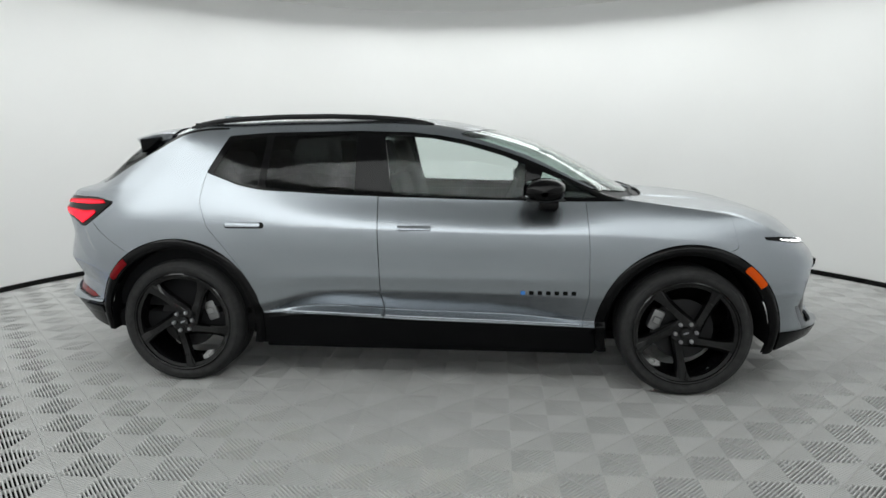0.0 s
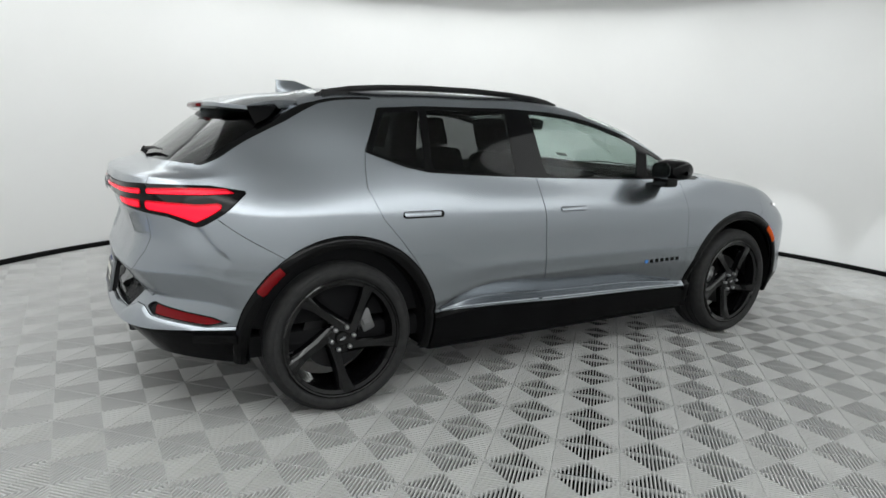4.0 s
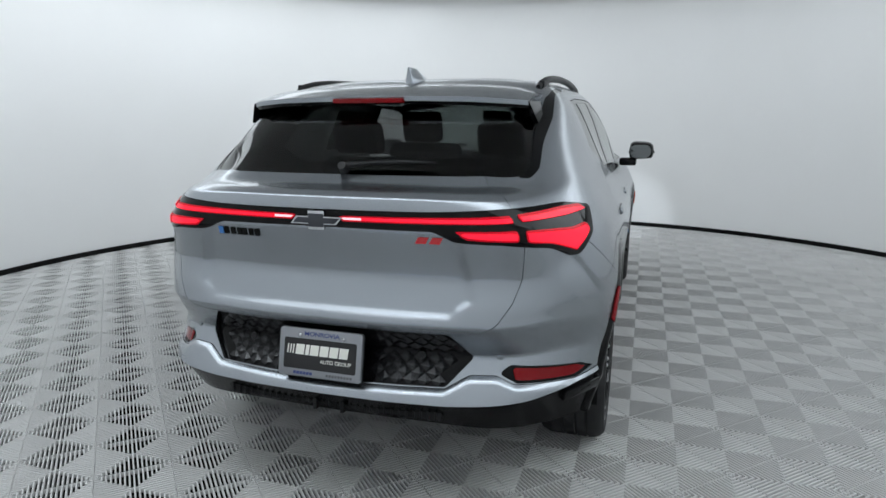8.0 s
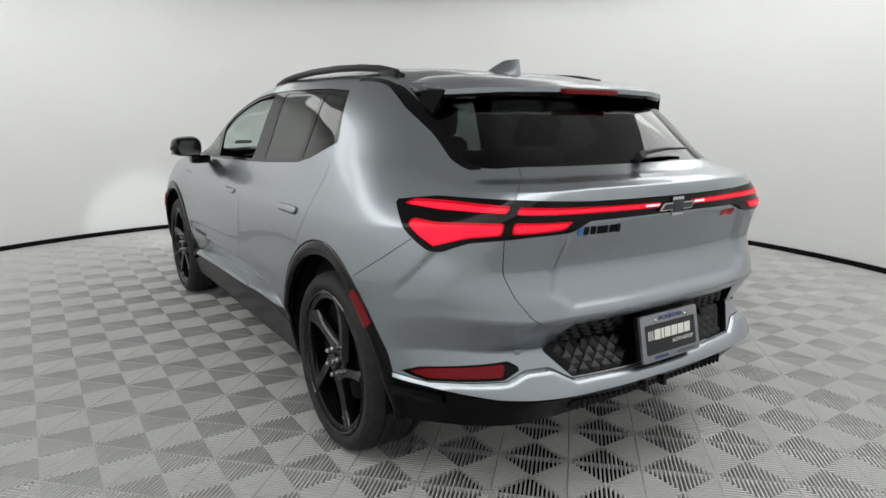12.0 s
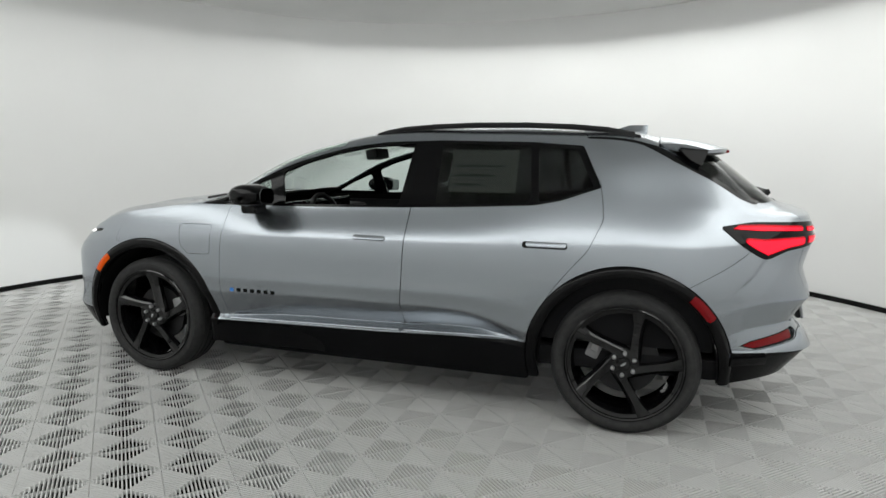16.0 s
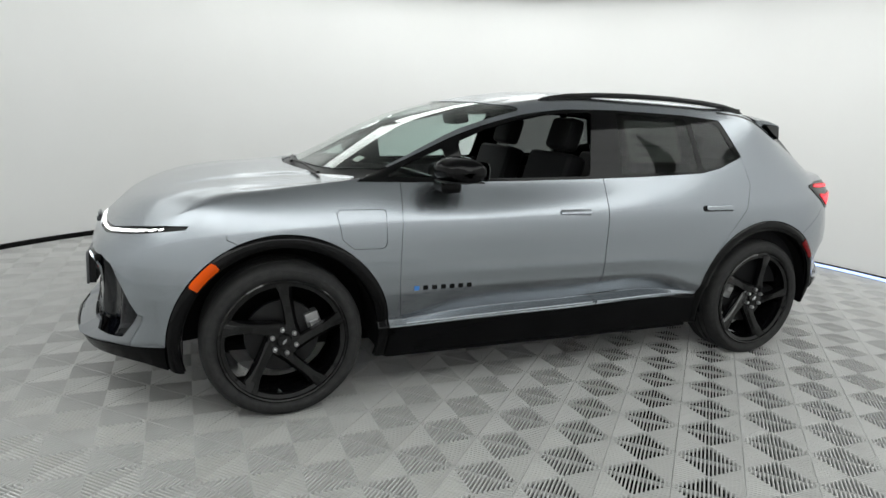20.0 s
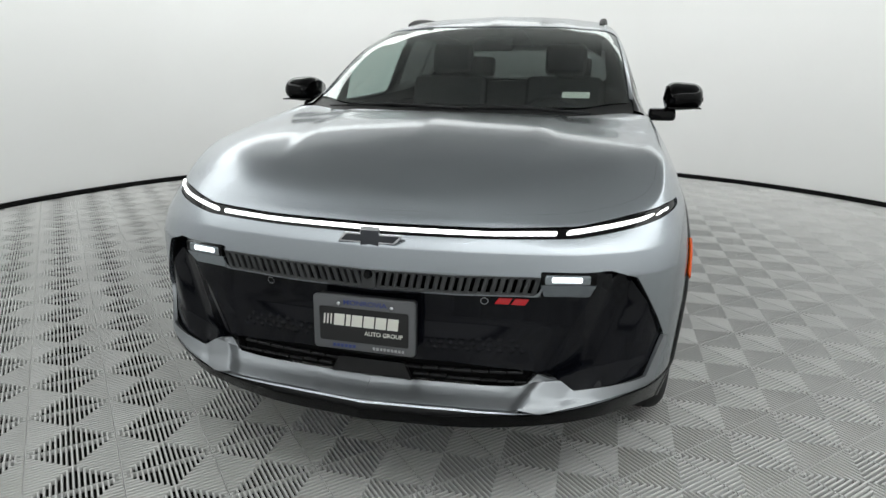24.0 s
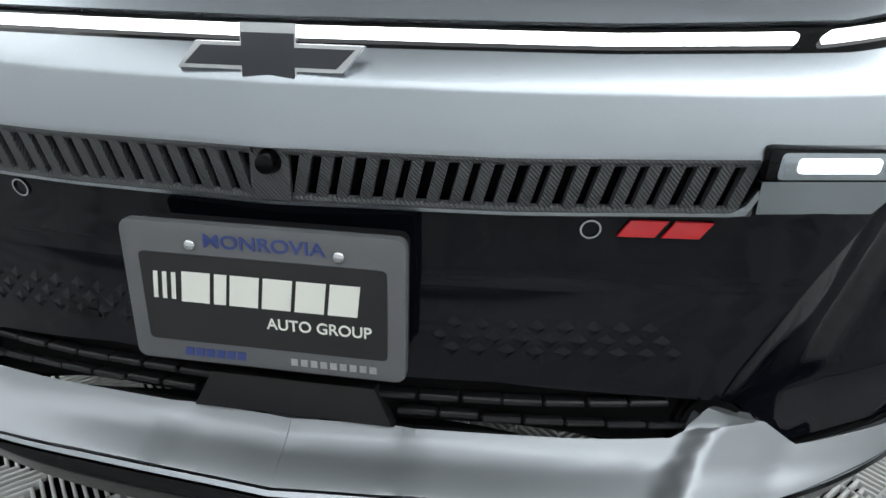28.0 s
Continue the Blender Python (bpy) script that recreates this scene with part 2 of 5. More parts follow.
RAIL_T = [(2.25, 0, 0.885), (2.225, 0.35, 0.885), (2.16, 0.62, 0.89), (2.008, 0.798, 0.926), (1.8, 0.838, 1.01), (1.48, 0.832, 1.066), (1.1, 0.82, 1.11), (0.5, 0.82, 1.105), (-0.1, 0.825, 1.12), (-0.65, 0.83, 1.145), (-1.1, 0.83, 1.19), (-1.48, 0.82, 1.19), (-1.85, 0.79, 1.165), (-2.062, 0.723, 1.14), (-2.3002, 0.58, 1.135), (-2.3752, 0.3, 1.14), (-2.395, 0, 1.14)]
RAIL_R = [(2.17, 0, 0.96), (2.14, 0.3, 0.968), (2.05, 0.53, 0.995), (1.91, 0.672, 1.028), (1.73, 0.71, 1.06), (1.45, 0.71, 1.083), (1.06, 0.75, 1.137), (0.5, 0.705, 1.38), (-0.1, 0.65, 1.521), (-0.65, 0.64, 1.533), (-1.1, 0.635, 1.526), (-1.5, 0.635, 1.497), (-1.82, 0.635, 1.345), (-2.07, 0.64, 1.185), (-2.2, 0.5, 1.18), (-2.25, 0.28, 1.18), (-2.265, 0, 1.18)]
RAIL_Q = [(2.05, 0, 1.018), (2.02, 0.22, 1.025), (1.94, 0.38, 1.042), (1.8, 0.46, 1.069), (1.66, 0.48, 1.087), (1.42, 0.46, 1.106), (1.24, 0.5, 1.124), (0.6, 0.48, 1.427), (-0.06, 0.44, 1.571), (-0.65, 0.44, 1.588), (-1.1, 0.44, 1.581), (-1.45, 0.44, 1.557), (-1.7, 0.5, 1.49), (-1.8, 0.5, 1.46), (-1.83, 0.36, 1.475), (-1.85, 0.2, 1.48), (-1.85, 0, 1.485)]
RAIL_C = [(1.92, 0, 1.0594), (1.9, 0, 1.0649), (1.84, 0, 1.079), (1.74, 0, 1.0964), (1.6, 0, 1.112), (1.45, 0, 1.1217), (1.33, 0, 1.124), (0.66, 0, 1.442), (-0.02, 0, 1.594), (-0.65, 0, 1.606), (-1.1, 0, 1.596), (-1.4, 0, 1.572), (-1.55, 0, 1.545), (-1.6, 0, 1.54), (-1.63, 0, 1.537), (-1.65, 0, 1.535), (-1.66, 0, 1.534)]
NET = np.array([RAIL_B, RAIL_L, RAIL_K, RAIL_X, RAIL_M, RAIL_S, RAIL_T, RAIL_R, RAIL_Q, RAIL_C], float)


def spline(P, n):
    """Even Catmull-Rom samples through the rows of P (axis 0), n per span, chord-length tangents."""
    P = np.asarray(P, float)
    m = len(P)
    d = np.maximum(np.linalg.norm(np.diff(P, axis=0).reshape(m - 1, -1), axis=1), 1e-6) ** 0.5
    t = np.r_[0, np.cumsum(d)]
    s = np.diff(P, axis=0) / d.reshape(-1, *[1] * (P.ndim - 1))
    g = np.empty_like(P)
    g[0], g[-1] = s[0], s[-1]
    for i in range(1, m - 1):
        g[i] = (s[i - 1] * d[i] + s[i] * d[i - 1]) / (d[i - 1] + d[i])
    out = []
    for i in range(m - 1):
        for k in range(n):
            w = k / n
            h = d[i]
            out.append((1 + 2 * w) * (1 - w) ** 2 * P[i] + w * (1 - w) ** 2 * h * g[i] + w * w * (3 - 2 * w) * P[i + 1] + w * w * (w - 1) * h * g[i + 1])
    out.append(P[-1])
    return np.array(out)


def skin(nu=10, nv=8):
    a = np.array([spline(r, nu) for r in NET])
    g = np.array([spline(a[:, j], nv) for j in range(a.shape[1])])  # [u][v]
    # front and rear are creased along the rails below the bonnet and the rear glass, the sides a little
    flat = np.array([[a[k // nv, j] * (1 - k % nv / nv) + a[min(k // nv + 1, len(a) - 1), j] * (k % nv / nv) for k in range(g.shape[1])] for j in range(a.shape[1])])
    u = np.arange(g.shape[0]) / nu
    v = np.arange(g.shape[1]) / nv
    wu = np.interp(u, [3.0, 4.4, 12.4, 13.2], [.55, .35, .35, .55])
    wv = np.interp(v, [6.0, 6.9], [1, 0])
    low = np.interp(v, [3.2, 3.7], [.9, 0])       # the sculpted lower doors
    w = np.maximum(wu[:, None] * wv[None], low[None])[:, :, None]
    return g * (1 - w) + flat * w




class Sheet:
    """A triangle sheet of the skin with, for each vertex, place P, normal N and the skin's own coordinates A (u, v, way from the front, way from the rear)."""

    def __init__(self, P, N, A, F):
        self.P, self.N, self.A, self.F = P, N, A, F

    def value(self, phi):
        return phi(self.P, self.A)

    def cut(self, phi):
        """The pieces where phi is above and below nought."""
        d = self.value(phi)
        d = np.where(np.abs(d) < 1e-6, 1e-6, d)
        full = np.c_[self.P, self.N, self.A]
        extra, ins, outs, made = [], [], [], {}

        def mid(a, b):
            k = (min(a, b), max(a, b))
            if k not in made:
                w = d[k[0]] / (d[k[0]] - d[k[1]])
                extra.append(full[k[0]] * (1 - w) + full[k[1]] * w)
                made[k] = len(full) + len(extra) - 1
            return made[k]

        sign = (d[self.F] > 0).sum(axis=1)
        ins += self.F[sign == 3].tolist()
        outs += self.F[sign == 0].tolist()
        for tri in self.F[(sign == 1) | (sign == 2)]:
            one = d[tri] > 0
            lone = int(np.argmax(one)) if one.sum() == 1 else int(np.argmin(one))
            a, b, c = (int(tri[(lone + k) % 3]) for k in range(3))
            ab, ac = mid(a, b), mid(a, c)
            (ins if one.sum() == 1 else outs).append([a, ab, ac])
            (outs if one.sum() == 1 else ins).extend(([ab, b, c], [ab, c, ac]))
        full = np.r_[full, np.array(extra)] if extra else full
        return tuple(self._part(full, f) for f in (ins, outs))

    @staticmethod
    def _part(full, f):
        f = np.array(f, int).reshape(-1, 3)
        used, back = np.unique(f, return_inverse=True)
        g = full[used]
        return Sheet(g[:, :3], g[:, 3:6], g[:, 6:], back.reshape(-1, 3))

    def moved(self, off):
        """The sheet moved by off along its normals."""
        o = off(self.P, self.A)[:, None] if callable(off) else off
        return Sheet(self.P + self.N * o, self.N, self.A, self.F)


def bent(sheet, off):
    """The sheet moved by off(P, A) along its normals, with the normals of its new shape."""
    P = sheet.P + sheet.N * off(sheet.P, sheet.A)[:, None]
    n = np.cross(P[sheet.F[:, 1]] - P[sheet.F[:, 0]], P[sheet.F[:, 2]] - P[sheet.F[:, 0]])
    N = np.zeros_like(P)
    for k in range(3):
        np.add.at(N, sheet.F[:, k], n)
    N[np.abs(P[:, 1]) < 1e-5, 1] = 0
    N /= np.maximum(np.linalg.norm(N, axis=1), 1e-12)[:, None]
    return Sheet(P, N, sheet.A, sheet.F)


def poly(points, plane="xz"):
    """phi of a polygon: above nought inside it."""
    pts = np.array(points, float)

    def phi(P, A):
        q = {"xz": lambda: P[:, [0, 2]], "fz": lambda: np.c_[A[:, 2], P[:, 2]], "rz": lambda: np.c_[A[:, 3], P[:, 2]], "uv": lambda: A[:, :2], "xy": lambda: P[:, :2]}[plane]()
        dist, inside = np.full(len(q), 9.0), np.zeros(len(q), bool)
        for a, b in zip(pts, np.roll(pts, -1, axis=0)):
            e, w = b - a, q - a
            t = np.clip((w @ e) / (e @ e), 0, 1)
            dist = np.minimum(dist, np.linalg.norm(w - t[:, None] * e, axis=1))
            hit = (a[1] <= q[:, 1]) != (b[1] <= q[:, 1])
            with np.errstate(divide="ignore", invalid="ignore"):
                xs = a[0] + (q[:, 1] - a[1]) * e[0] / e[1]
            inside ^= hit & (q[:, 0] < xs)
        return np.where(inside, dist, -dist)

    return phi


def both(*phis):
    return lambda P, A: np.min([f(P, A) for f in phis], axis=0)


def inset(phi, d):
    return lambda P, A: phi(P, A) - d


def disc(x, z, r):
    return lambda P, A: r - np.hypot(P[:, 0] - x, P[:, 2] - z)


def u_from(a):
    return lambda P, A: A[:, 0] - a


def u_to(a):
    return lambda P, A: a - A[:, 0]


def v_from(a):
    return lambda P, A: A[:, 1] - a


def v_to(a):
    return lambda P, A: a - A[:, 1]


def whole_skin(nu=20, nv=14):
    g = skin(nu, nv)
    m, n = g.shape[:2]
    du, dv = np.gradient(g, axis=0), np.gradient(g, axis=1)
    du[0, :, 0], du[-1, :, 0] = 0, 0          # the skin runs square through the car's middle
    nor = np.cross(dv, du)
    nor /= np.maximum(np.linalg.norm(nor, axis=2), 1e-9)[:, :, None]
    mid = g[:, 4 * nv]
    far = np.r_[0, np.cumsum(np.linalg.norm(np.diff(mid[:, :2], axis=0), axis=1))]
    A = np.zeros((m, n, 4))
    A[:, :, 0] = (np.arange(m) / nu)[:, None]
    A[:, :, 1] = (np.arange(n) / nv)[None]
    A[:, :, 2], A[:, :, 3] = far[:, None], (far[-1] - far)[:, None]
    i, j = np.meshgrid(np.arange(m - 1), np.arange(n - 1), indexing="ij")
    a = (i * n + j).ravel()
    F = np.r_[np.c_[a, a + 1, a + n + 1], np.c_[a, a + n + 1, a + n]]
    return Sheet(g.reshape(-1, 3), nor.reshape(-1, 3), A.reshape(-1, 4), F)


SKIN = whole_skin()
if SKIN.N[np.argmax(SKIN.P[:, 1])][1] < 0:
    SKIN.N = -SKIN.N
t0 = SKIN.F[len(SKIN.F) // 2]
if np.dot(np.cross(SKIN.P[t0[1]] - SKIN.P[t0[0]], SKIN.P[t0[2]] - SKIN.P[t0[0]]), SKIN.N[t0[0]]) < 0:
    SKIN.F = SKIN.F[:, ::-1]


def body_panel(name, sheet, mat, parent, label="", thick=0.012, side=0, closed=False):
    """A panel from a half sheet. side 1 or -1: that side alone; 0: both halves as one mesh. The rim turns in by thick."""
    VV, NN, FF = [], [], []
    for s in ((1, -1) if side == 0 else (side,)):
        k = np.array((1, s, 1))
        P, N, F = sheet.P * k, sheet.N * k, sheet.F if s == 1 else sheet.F[:, ::-1]
        b = len(VV)
        idx = np.arange(len(P)) + b
        if s == -1 and side == 0:
            # the second half shares the verts of the middle line
            mid = np.abs(P[:, 1]) < 1e-5
            idx = np.where(mid, np.arange(len(P)), np.cumsum(~mid) - 1 + b)
            VV += P[~mid].tolist()
            NN += N[~mid].tolist()
        else:
            mid = np.zeros(len(P), bool)
            VV += P.tolist()
            NN += N.tolist()
        FF += idx[F].tolist()
        e = np.r_[F[:, [0, 1]], F[:, [1, 2]], F[:, [2, 0]]]
        key = np.sort(e, axis=1)
        _, first, count = np.unique(key, axis=0, return_index=True, return_counts=True)
        rim = e[first[count == 1]]
        if side == 0:
            rim = rim[~((np.abs(P[rim[:, 0], 1]) < 1e-4) & (np.abs(P[rim[:, 1], 1]) < 1e-4))]
        if closed:
            c = len(VV)
            back = np.where(mid, np.arange(len(P)) + len(P), np.cumsum(~mid) - 1 + c)
            VV += (P - N * thick)[~mid].tolist()
            NN += (-N[~mid]).tolist()
            FF += back[F[:, ::-1]].tolist()
            FF += [[idx[q], idx[p], back[p], back[q]] for p, q in rim]
            continue
        for p, q in rim:
            c = len(VV)
            pn = np.cross(P[q] - P[p], N[p])
            pn = pn / max(np.linalg.norm(pn), 1e-9)
            VV += [P[p], P[q], P[q] - N[q] * thick, P[p] - N[p] * thick]
            NN += [pn] * 4
            FF.append([c + 1, c, c + 3, c + 2])
    return from_data(name, VV, FF, mat, parent, label, NN)


car = thing("car", "silver grey electric crossover car with gloss black trim and lit lamps", "car")
GAP = 0.0022


def take(sheet, phi, gap=GAP):
    """Cuts a panel out and leaves a narrow joint round it."""
    rest = sheet.cut(phi)[1]
    return sheet.cut(inset(phi, gap))[0], rest


WF, WR, WZ = 1.478, -1.478, 0.372
rest = SKIN
for wx in (WF, WR):
    rest = rest.cut(disc(wx, WZ, 0.452))[1]

# dark inner shell behind the joints, open at the windows
DLO = [(1.13, 1.108), (.86, 1.105), (.30, 1.112), (-.20, 1.125), (-.55, 1.138), (-.98, 1.162), (-1.12, 1.19), (-1.325, 1.262), (-1.215, 1.478), (-.95, 1.497), (-.42, 1.506), (-.10, 1.497), (.20, 1.462), (.45, 1.395), (.70, 1.295), (.95, 1.185)]
side_only = both(poly(DLO), v_to(6.97), v_from(5.5), u_from(5.9), u_to(12))
WS = both(u_from(6.13), lambda P, A: np.interp(A[:, 1], [7, 7.5, 9], [7.55, 7.50, 7.39]) - A[:, 0], v_from(7.07))
RG = both(v_from(7.10), u_from(11.2), lambda P, A: 1.462 - P[:, 2])
inner = rest.cut(side_only)[1].cut(WS)[1].cut(RG)[1]

# arch trims
arch = {}
for nm, wx in (("front", WF), ("rear", WR)):
    piece, rest = take(rest, both(disc(wx, WZ, 0.512), u_from(3.2), u_to(13.0), v_to(6)))
    arch[nm] = bent(piece, lambda P, A, wx=wx: .009 - .016 * np.abs((np.hypot(P[:, 0] - wx, P[:, 2] - WZ) - .480) / .032) ** 2.5)
    for s in (1, -1):
        body_panel(nm + "_arch_trim", arch[nm], BLACK, car, "gloss black wheel arch trim", 0.05, s)


# sills
def sill(P, A):
    z = np.interp(P[:, 0], [-1.1, -.9, -.65, -.1, .5, 1.1], [.440, .440, .437, .414, .402, .390])
    return np.minimum(z - P[:, 2], np.minimum(1.12 - P[:, 0], P[:, 0] + 1.12))


piece, rest = take(rest, sill)
for s in (1, -1):
    body_panel("sill_panel", piece.moved(0.004), SILLBLACK, car, "black sill panel", 0.03, s)

# side glass and its black surround
dlo, rest = take(rest, side_only)
PANES = {
    "quarter_pane": [(-1.285, 1.262), (-1.185, 1.456), (-.975, 1.476), (-1.005, 1.182), (-1.10, 1.198)],
    "rear_pane": [(-.965, 1.178), (-.935, 1.479), (-.43, 1.489), (-.425, 1.150)],
    "front_pane": [(-.205, 1.14), (-.262, 1.487), (.02, 1.468), (.22, 1.43), (.44, 1.366), (.58, 1.308), (.535, 1.122)],
    "corner_pane": [(.625, 1.13), (.665, 1.275), (.86, 1.195), (.98, 1.13)],
}
panes = {}
for nm, pts in PANES.items():
    panes[nm], dlo = take(dlo, poly(pts), 0.0008)

# doors
FDOOR = poly([(.912, 1.3), (.908, 1.10), (.925, .85), (.93, .60), (.898, .38), (-.252, .38), (-.262, .60), (-.285, 1.13), (-.285, 1.3)])
RDOOR = poly([(-.285, 1.3), (-.285, 1.13), (-.262, .60), (-.252, .38), (-.95, .38), (-1.0, .56), (-1.10, .73), (-1.19, .845), (-1.28, .95), (-1.345, 1.10), (-1.335, 1.2), (-1.315, 1.3)])
lower = both(v_to(6.6), u_from(4.5), u_to(12.9))
fdoor, rest = take(rest, both(FDOOR, lower))
rdoor, rest = take(rest, both(RDOOR, lower))
doors = {}
for s in (1, -1):
    doors["f", s] = body_panel("front_door", fdoor, PAINT, car, "", 0.012, s)
    doors["r", s] = body_panel("rear_door", rdoor, PAINT, car, "", 0.012, s)
    body_panel("window_surround", dlo.moved(-0.003), BLACK, car, "gloss black window surround", 0.012, s)
    for nm, sh in panes.items():
        if nm == "front_pane" and s == 1:
            continue                        # the driver's window is wound down
        g = body_panel(nm, sh.moved(-0.005), TINT if nm in ("quarter_pane", "rear_pane") else GLASS, car, "dark tinted side glass" if nm in ("quarter_pane", "rear_pane") else "clear side glass", 0.004, s, True)
        g.visible_shadow = False

# charge flap, on the left wing alone
flap_at = both(poly([(1.225, .985), (1.238, .972), (1.215, .85), (1.16, .802), (1.01, .802), (.998, .815), (.998, .975), (1.01, .986)]), v_to(6.3))

# windscreen, roof, rear glass and the black bands
ws, rest = take(rest, WS)
g = body_panel("windscreen", ws.moved(-0.004), GLASS, car, "clear laminated windscreen", 0.005, 0, True)
g.visible_shadow = False
rg, rest = take(rest, RG)
g = body_panel("rear_window", rg.moved(-0.004), TINT, car, "dark tinted rear window", 0.005, 0, True)
g.visible_shadow = False
band, rest = take(rest, both(lambda P, A: A[:, 1] - np.interp(A[:, 0], [10.2, 11.0, 11.5, 12.6, 13.12], [6.97, 6.95, 6.84, 6.84, 7.07]), lambda P, A: np.interp(A[:, 0], [10.2, 11.1, 11.25], [7.05, 7.05, 7.10]) - A[:, 1], u_from(10.3), u_to(13.15)))
for s in (1, -1):
    body_panel("rear_pillar_trim", band.moved(-0.002), BLACK, car, "gloss black rear pillar trim", 0.012, s)

# bonnet
hood, rest = take(rest, both(v_from(6.22), u_to(5.86)))


def power_dome(P, A):
    """The raised middle of the bonnet between two creases that fade forward."""
    return .009 * np.clip((.50 - np.abs(P[:, 1]) - .06 * np.clip((P[:, 0] - 1.2) / .8, 0, 1)) / .045, 0, 1) * np.clip((2.10 - P[:, 0]) / .5, 0, 1)


body_panel("bonnet", bent(hood, power_dome), PAINT, car, "silver bonnet with two soft creases")
cowl, rest = take(rest, both(v_from(6.35), u_to(6.2)))
body_panel("cowl", cowl.moved(-0.012), SATIN, car, "black cowl below the windscreen")

# ---- front ----
drl_f = poly([(-.1, .842), (.35, .844), (.60, .850), (.80, .870), (.97, .892), (1.11, .905), (1.12, .922), (.98, .919), (.80, .903), (.62, .880), (.35, .872), (-.1, .870)], "fz")
front_area = u_to(5)
drl, rest = take(rest, both(drl_f, front_area))
lampbar = body_panel("front_light_bar", drl.moved(-0.006), BLACK, car, "gloss black front light bar")
for nm, pts, lab in (("centre_strip", [(-.1, .853), (.35, .8545), (.555, .8595), (.55, .8675), (.35, .8625), (-.1, .861)], "lit white light strip"), ("lamp_strip", [(.575, .860), (.80, .8825), (.985, .9035), (.985, .909), (.80, .8905), (.575, .8685)], "lit white lamp strip")):
    st = drl.cut(poly(pts, "fz"))[0].moved(0.001)
    if nm == "centre_strip":
        body_panel(nm, st, DRL, lampbar, lab, 0.008)
    else:
        for s in (1, -1):
            body_panel(nm, st, DRL, lampbar, lab, 0.008, s)
grille_f = poly([(-.1, .746), (.25, .746), (.50, .752), (.512, .742), (.49, .694), (.25, .687), (-.1, .686)], "fz")
grille, rest = take(rest, both(grille_f, front_area))
body_panel("grille_backing", grille.moved(-0.035), UNDER, car, "dark opening behind the upper grille", 0.002)
BLK = [(-.1, .682), (.25, .683), (.495, .690), (.517, .738), (.54, .764), (.70, .770), (.785, .744), (.935, .535), (.865, .425), (.62, .408), (.53, .447), (.25, .468), (-.1, .466)]
black, rest = take(rest, both(poly(BLK, "fz"), front_area))


def ridge(P, A):
    """The slanted edge between the closed panel and the outer pods."""
    return A[:, 2] - np.interp(P[:, 2], [.40, .45, .49, .70, .77], [.50, .525, .542, .655, .665])


def pod_dent(P, A):
    """The pods fall away flat behind the edge and rise again at their outer rim."""
    w = A[:, 2] - np.interp(P[:, 2], [.40, .76], [.52, .65])
    return -.010 - .034 * np.clip(w / .10, 0, 1) + .030 * np.clip((w - .16) / .08, 0, 1) - .012 * np.clip((.462 - P[:, 2]) / .055, 0, 1)


def panel_ramp(P, A):
    """The closed panel leans back to a step above the lower intake."""
    return -.012 - .004 * np.clip((.53 - P[:, 2]) / .06, 0, 1) * np.clip((.50 - A[:, 2]) / .04, 0, 1)


body_panel("front_backing", black.moved(-0.11), UNDER, car, "dark space behind the front panel", 0.002)
pod, black = black.cut(ridge)
fpanel = body_panel("front_panel", bent(black, panel_ramp), PANELBLACK, car, "gloss black closed front panel", 0.03)
for s in (1, -1):
    body_panel("front_pod", bent(pod, pod_dent), PANELBLACK, car, "gloss black corner pod beside the panel", 0.03, s)
INTAKE = poly([(-.1, .475), (.25, .475), (.515, .460), (.475, .415), (.25, .412), (-.1, .407)], "fz")
intake, rest = take(rest, both(INTAKE, front_area))
body_panel("lower_intake", intake.moved(-0.04), UNDER, car, "dark lower air intake", 0.03)
skid, rest = take(rest, both(poly([(-.1, .425), (.25, .428), (.469, .428), (.508, .462), (.53, .460), (.62, .425), (.86, .445), (.930, .536), (.962, .533), (.905, .388), (.80, .393), (.53, .360), (.25, .362), (-.1, .358)], "fz"), front_area))


def shelf(P, A):
    """The lower trim juts out at its foot, folds up to a fin on either side and dips in the middle."""
    w = A[:, 2] - np.interp(P[:, 2], [.36, .385, .44], [.455, .475, .527])
    fin = np.where(w < 0, np.clip(1 + w / .022, 0, 1), np.clip(1 - w / .11, 0, 1))
    middle = np.clip((.155 - A[:, 2]) / .018, 0, 1)
    ramp = np.clip((P[:, 2] - .366) / .036, 0, 1) * np.clip((.46 - A[:, 2]) / .04, 0, 1)
    return .001 + .016 * fin - .008 * ramp - .009 * middle + .008 * np.clip((.39 - P[:, 2]) / .03, 0, 1) * np.clip((.86 - A[:, 2]) / .2, 0, 1)


body_panel("skid_backing", skid.moved(-0.032), UNDER, car, "dark space behind the lower trim", 0.06)
body_panel("front_skid_trim", bent(skid, shelf), SKID, car, "silver lower bumper trim", 0.012)


def below_front(P, A):
    return np.minimum(np.interp(A[:, 2], [0, .25, .53, .80, .905, 1.3], [.355, .358, .357, .390, .386, .39]) - P[:, 2], 1.30 - A[:, 2])


split, rest = take(rest, below_front)
body_panel("front_splitter", split.moved(0.004), SILLBLACK, car, "gloss black front splitter", 0.04)

fender, rest2 = take(rest, both(u_from(4.35), u_to(6.4), v_to(6.8), poly([(1.84, .915), (1.80, .93), (1.6, 1.3), (.8, 1.3), (.8, .3), (1.3, .3), (1.66, .835)], "xz")))
rest = rest2
for s in (1, -1):
    fs = fender
    if s == 1:
        flap, fs = take(fender, flap_at)
        body_panel("charge_flap", flap, PAINT, car, "silver charge flap", 0.008, 1)
    body_panel("front_wing", fs.cut(lambda P, A: np.ones(len(P)))[0], PAINT, car, "", 0.012, s)
bumper, rest = rest.cut(u_to(5.2))
body_panel("front_bumper", bumper.cut(v_to(6.6))[0], PAINT, car)

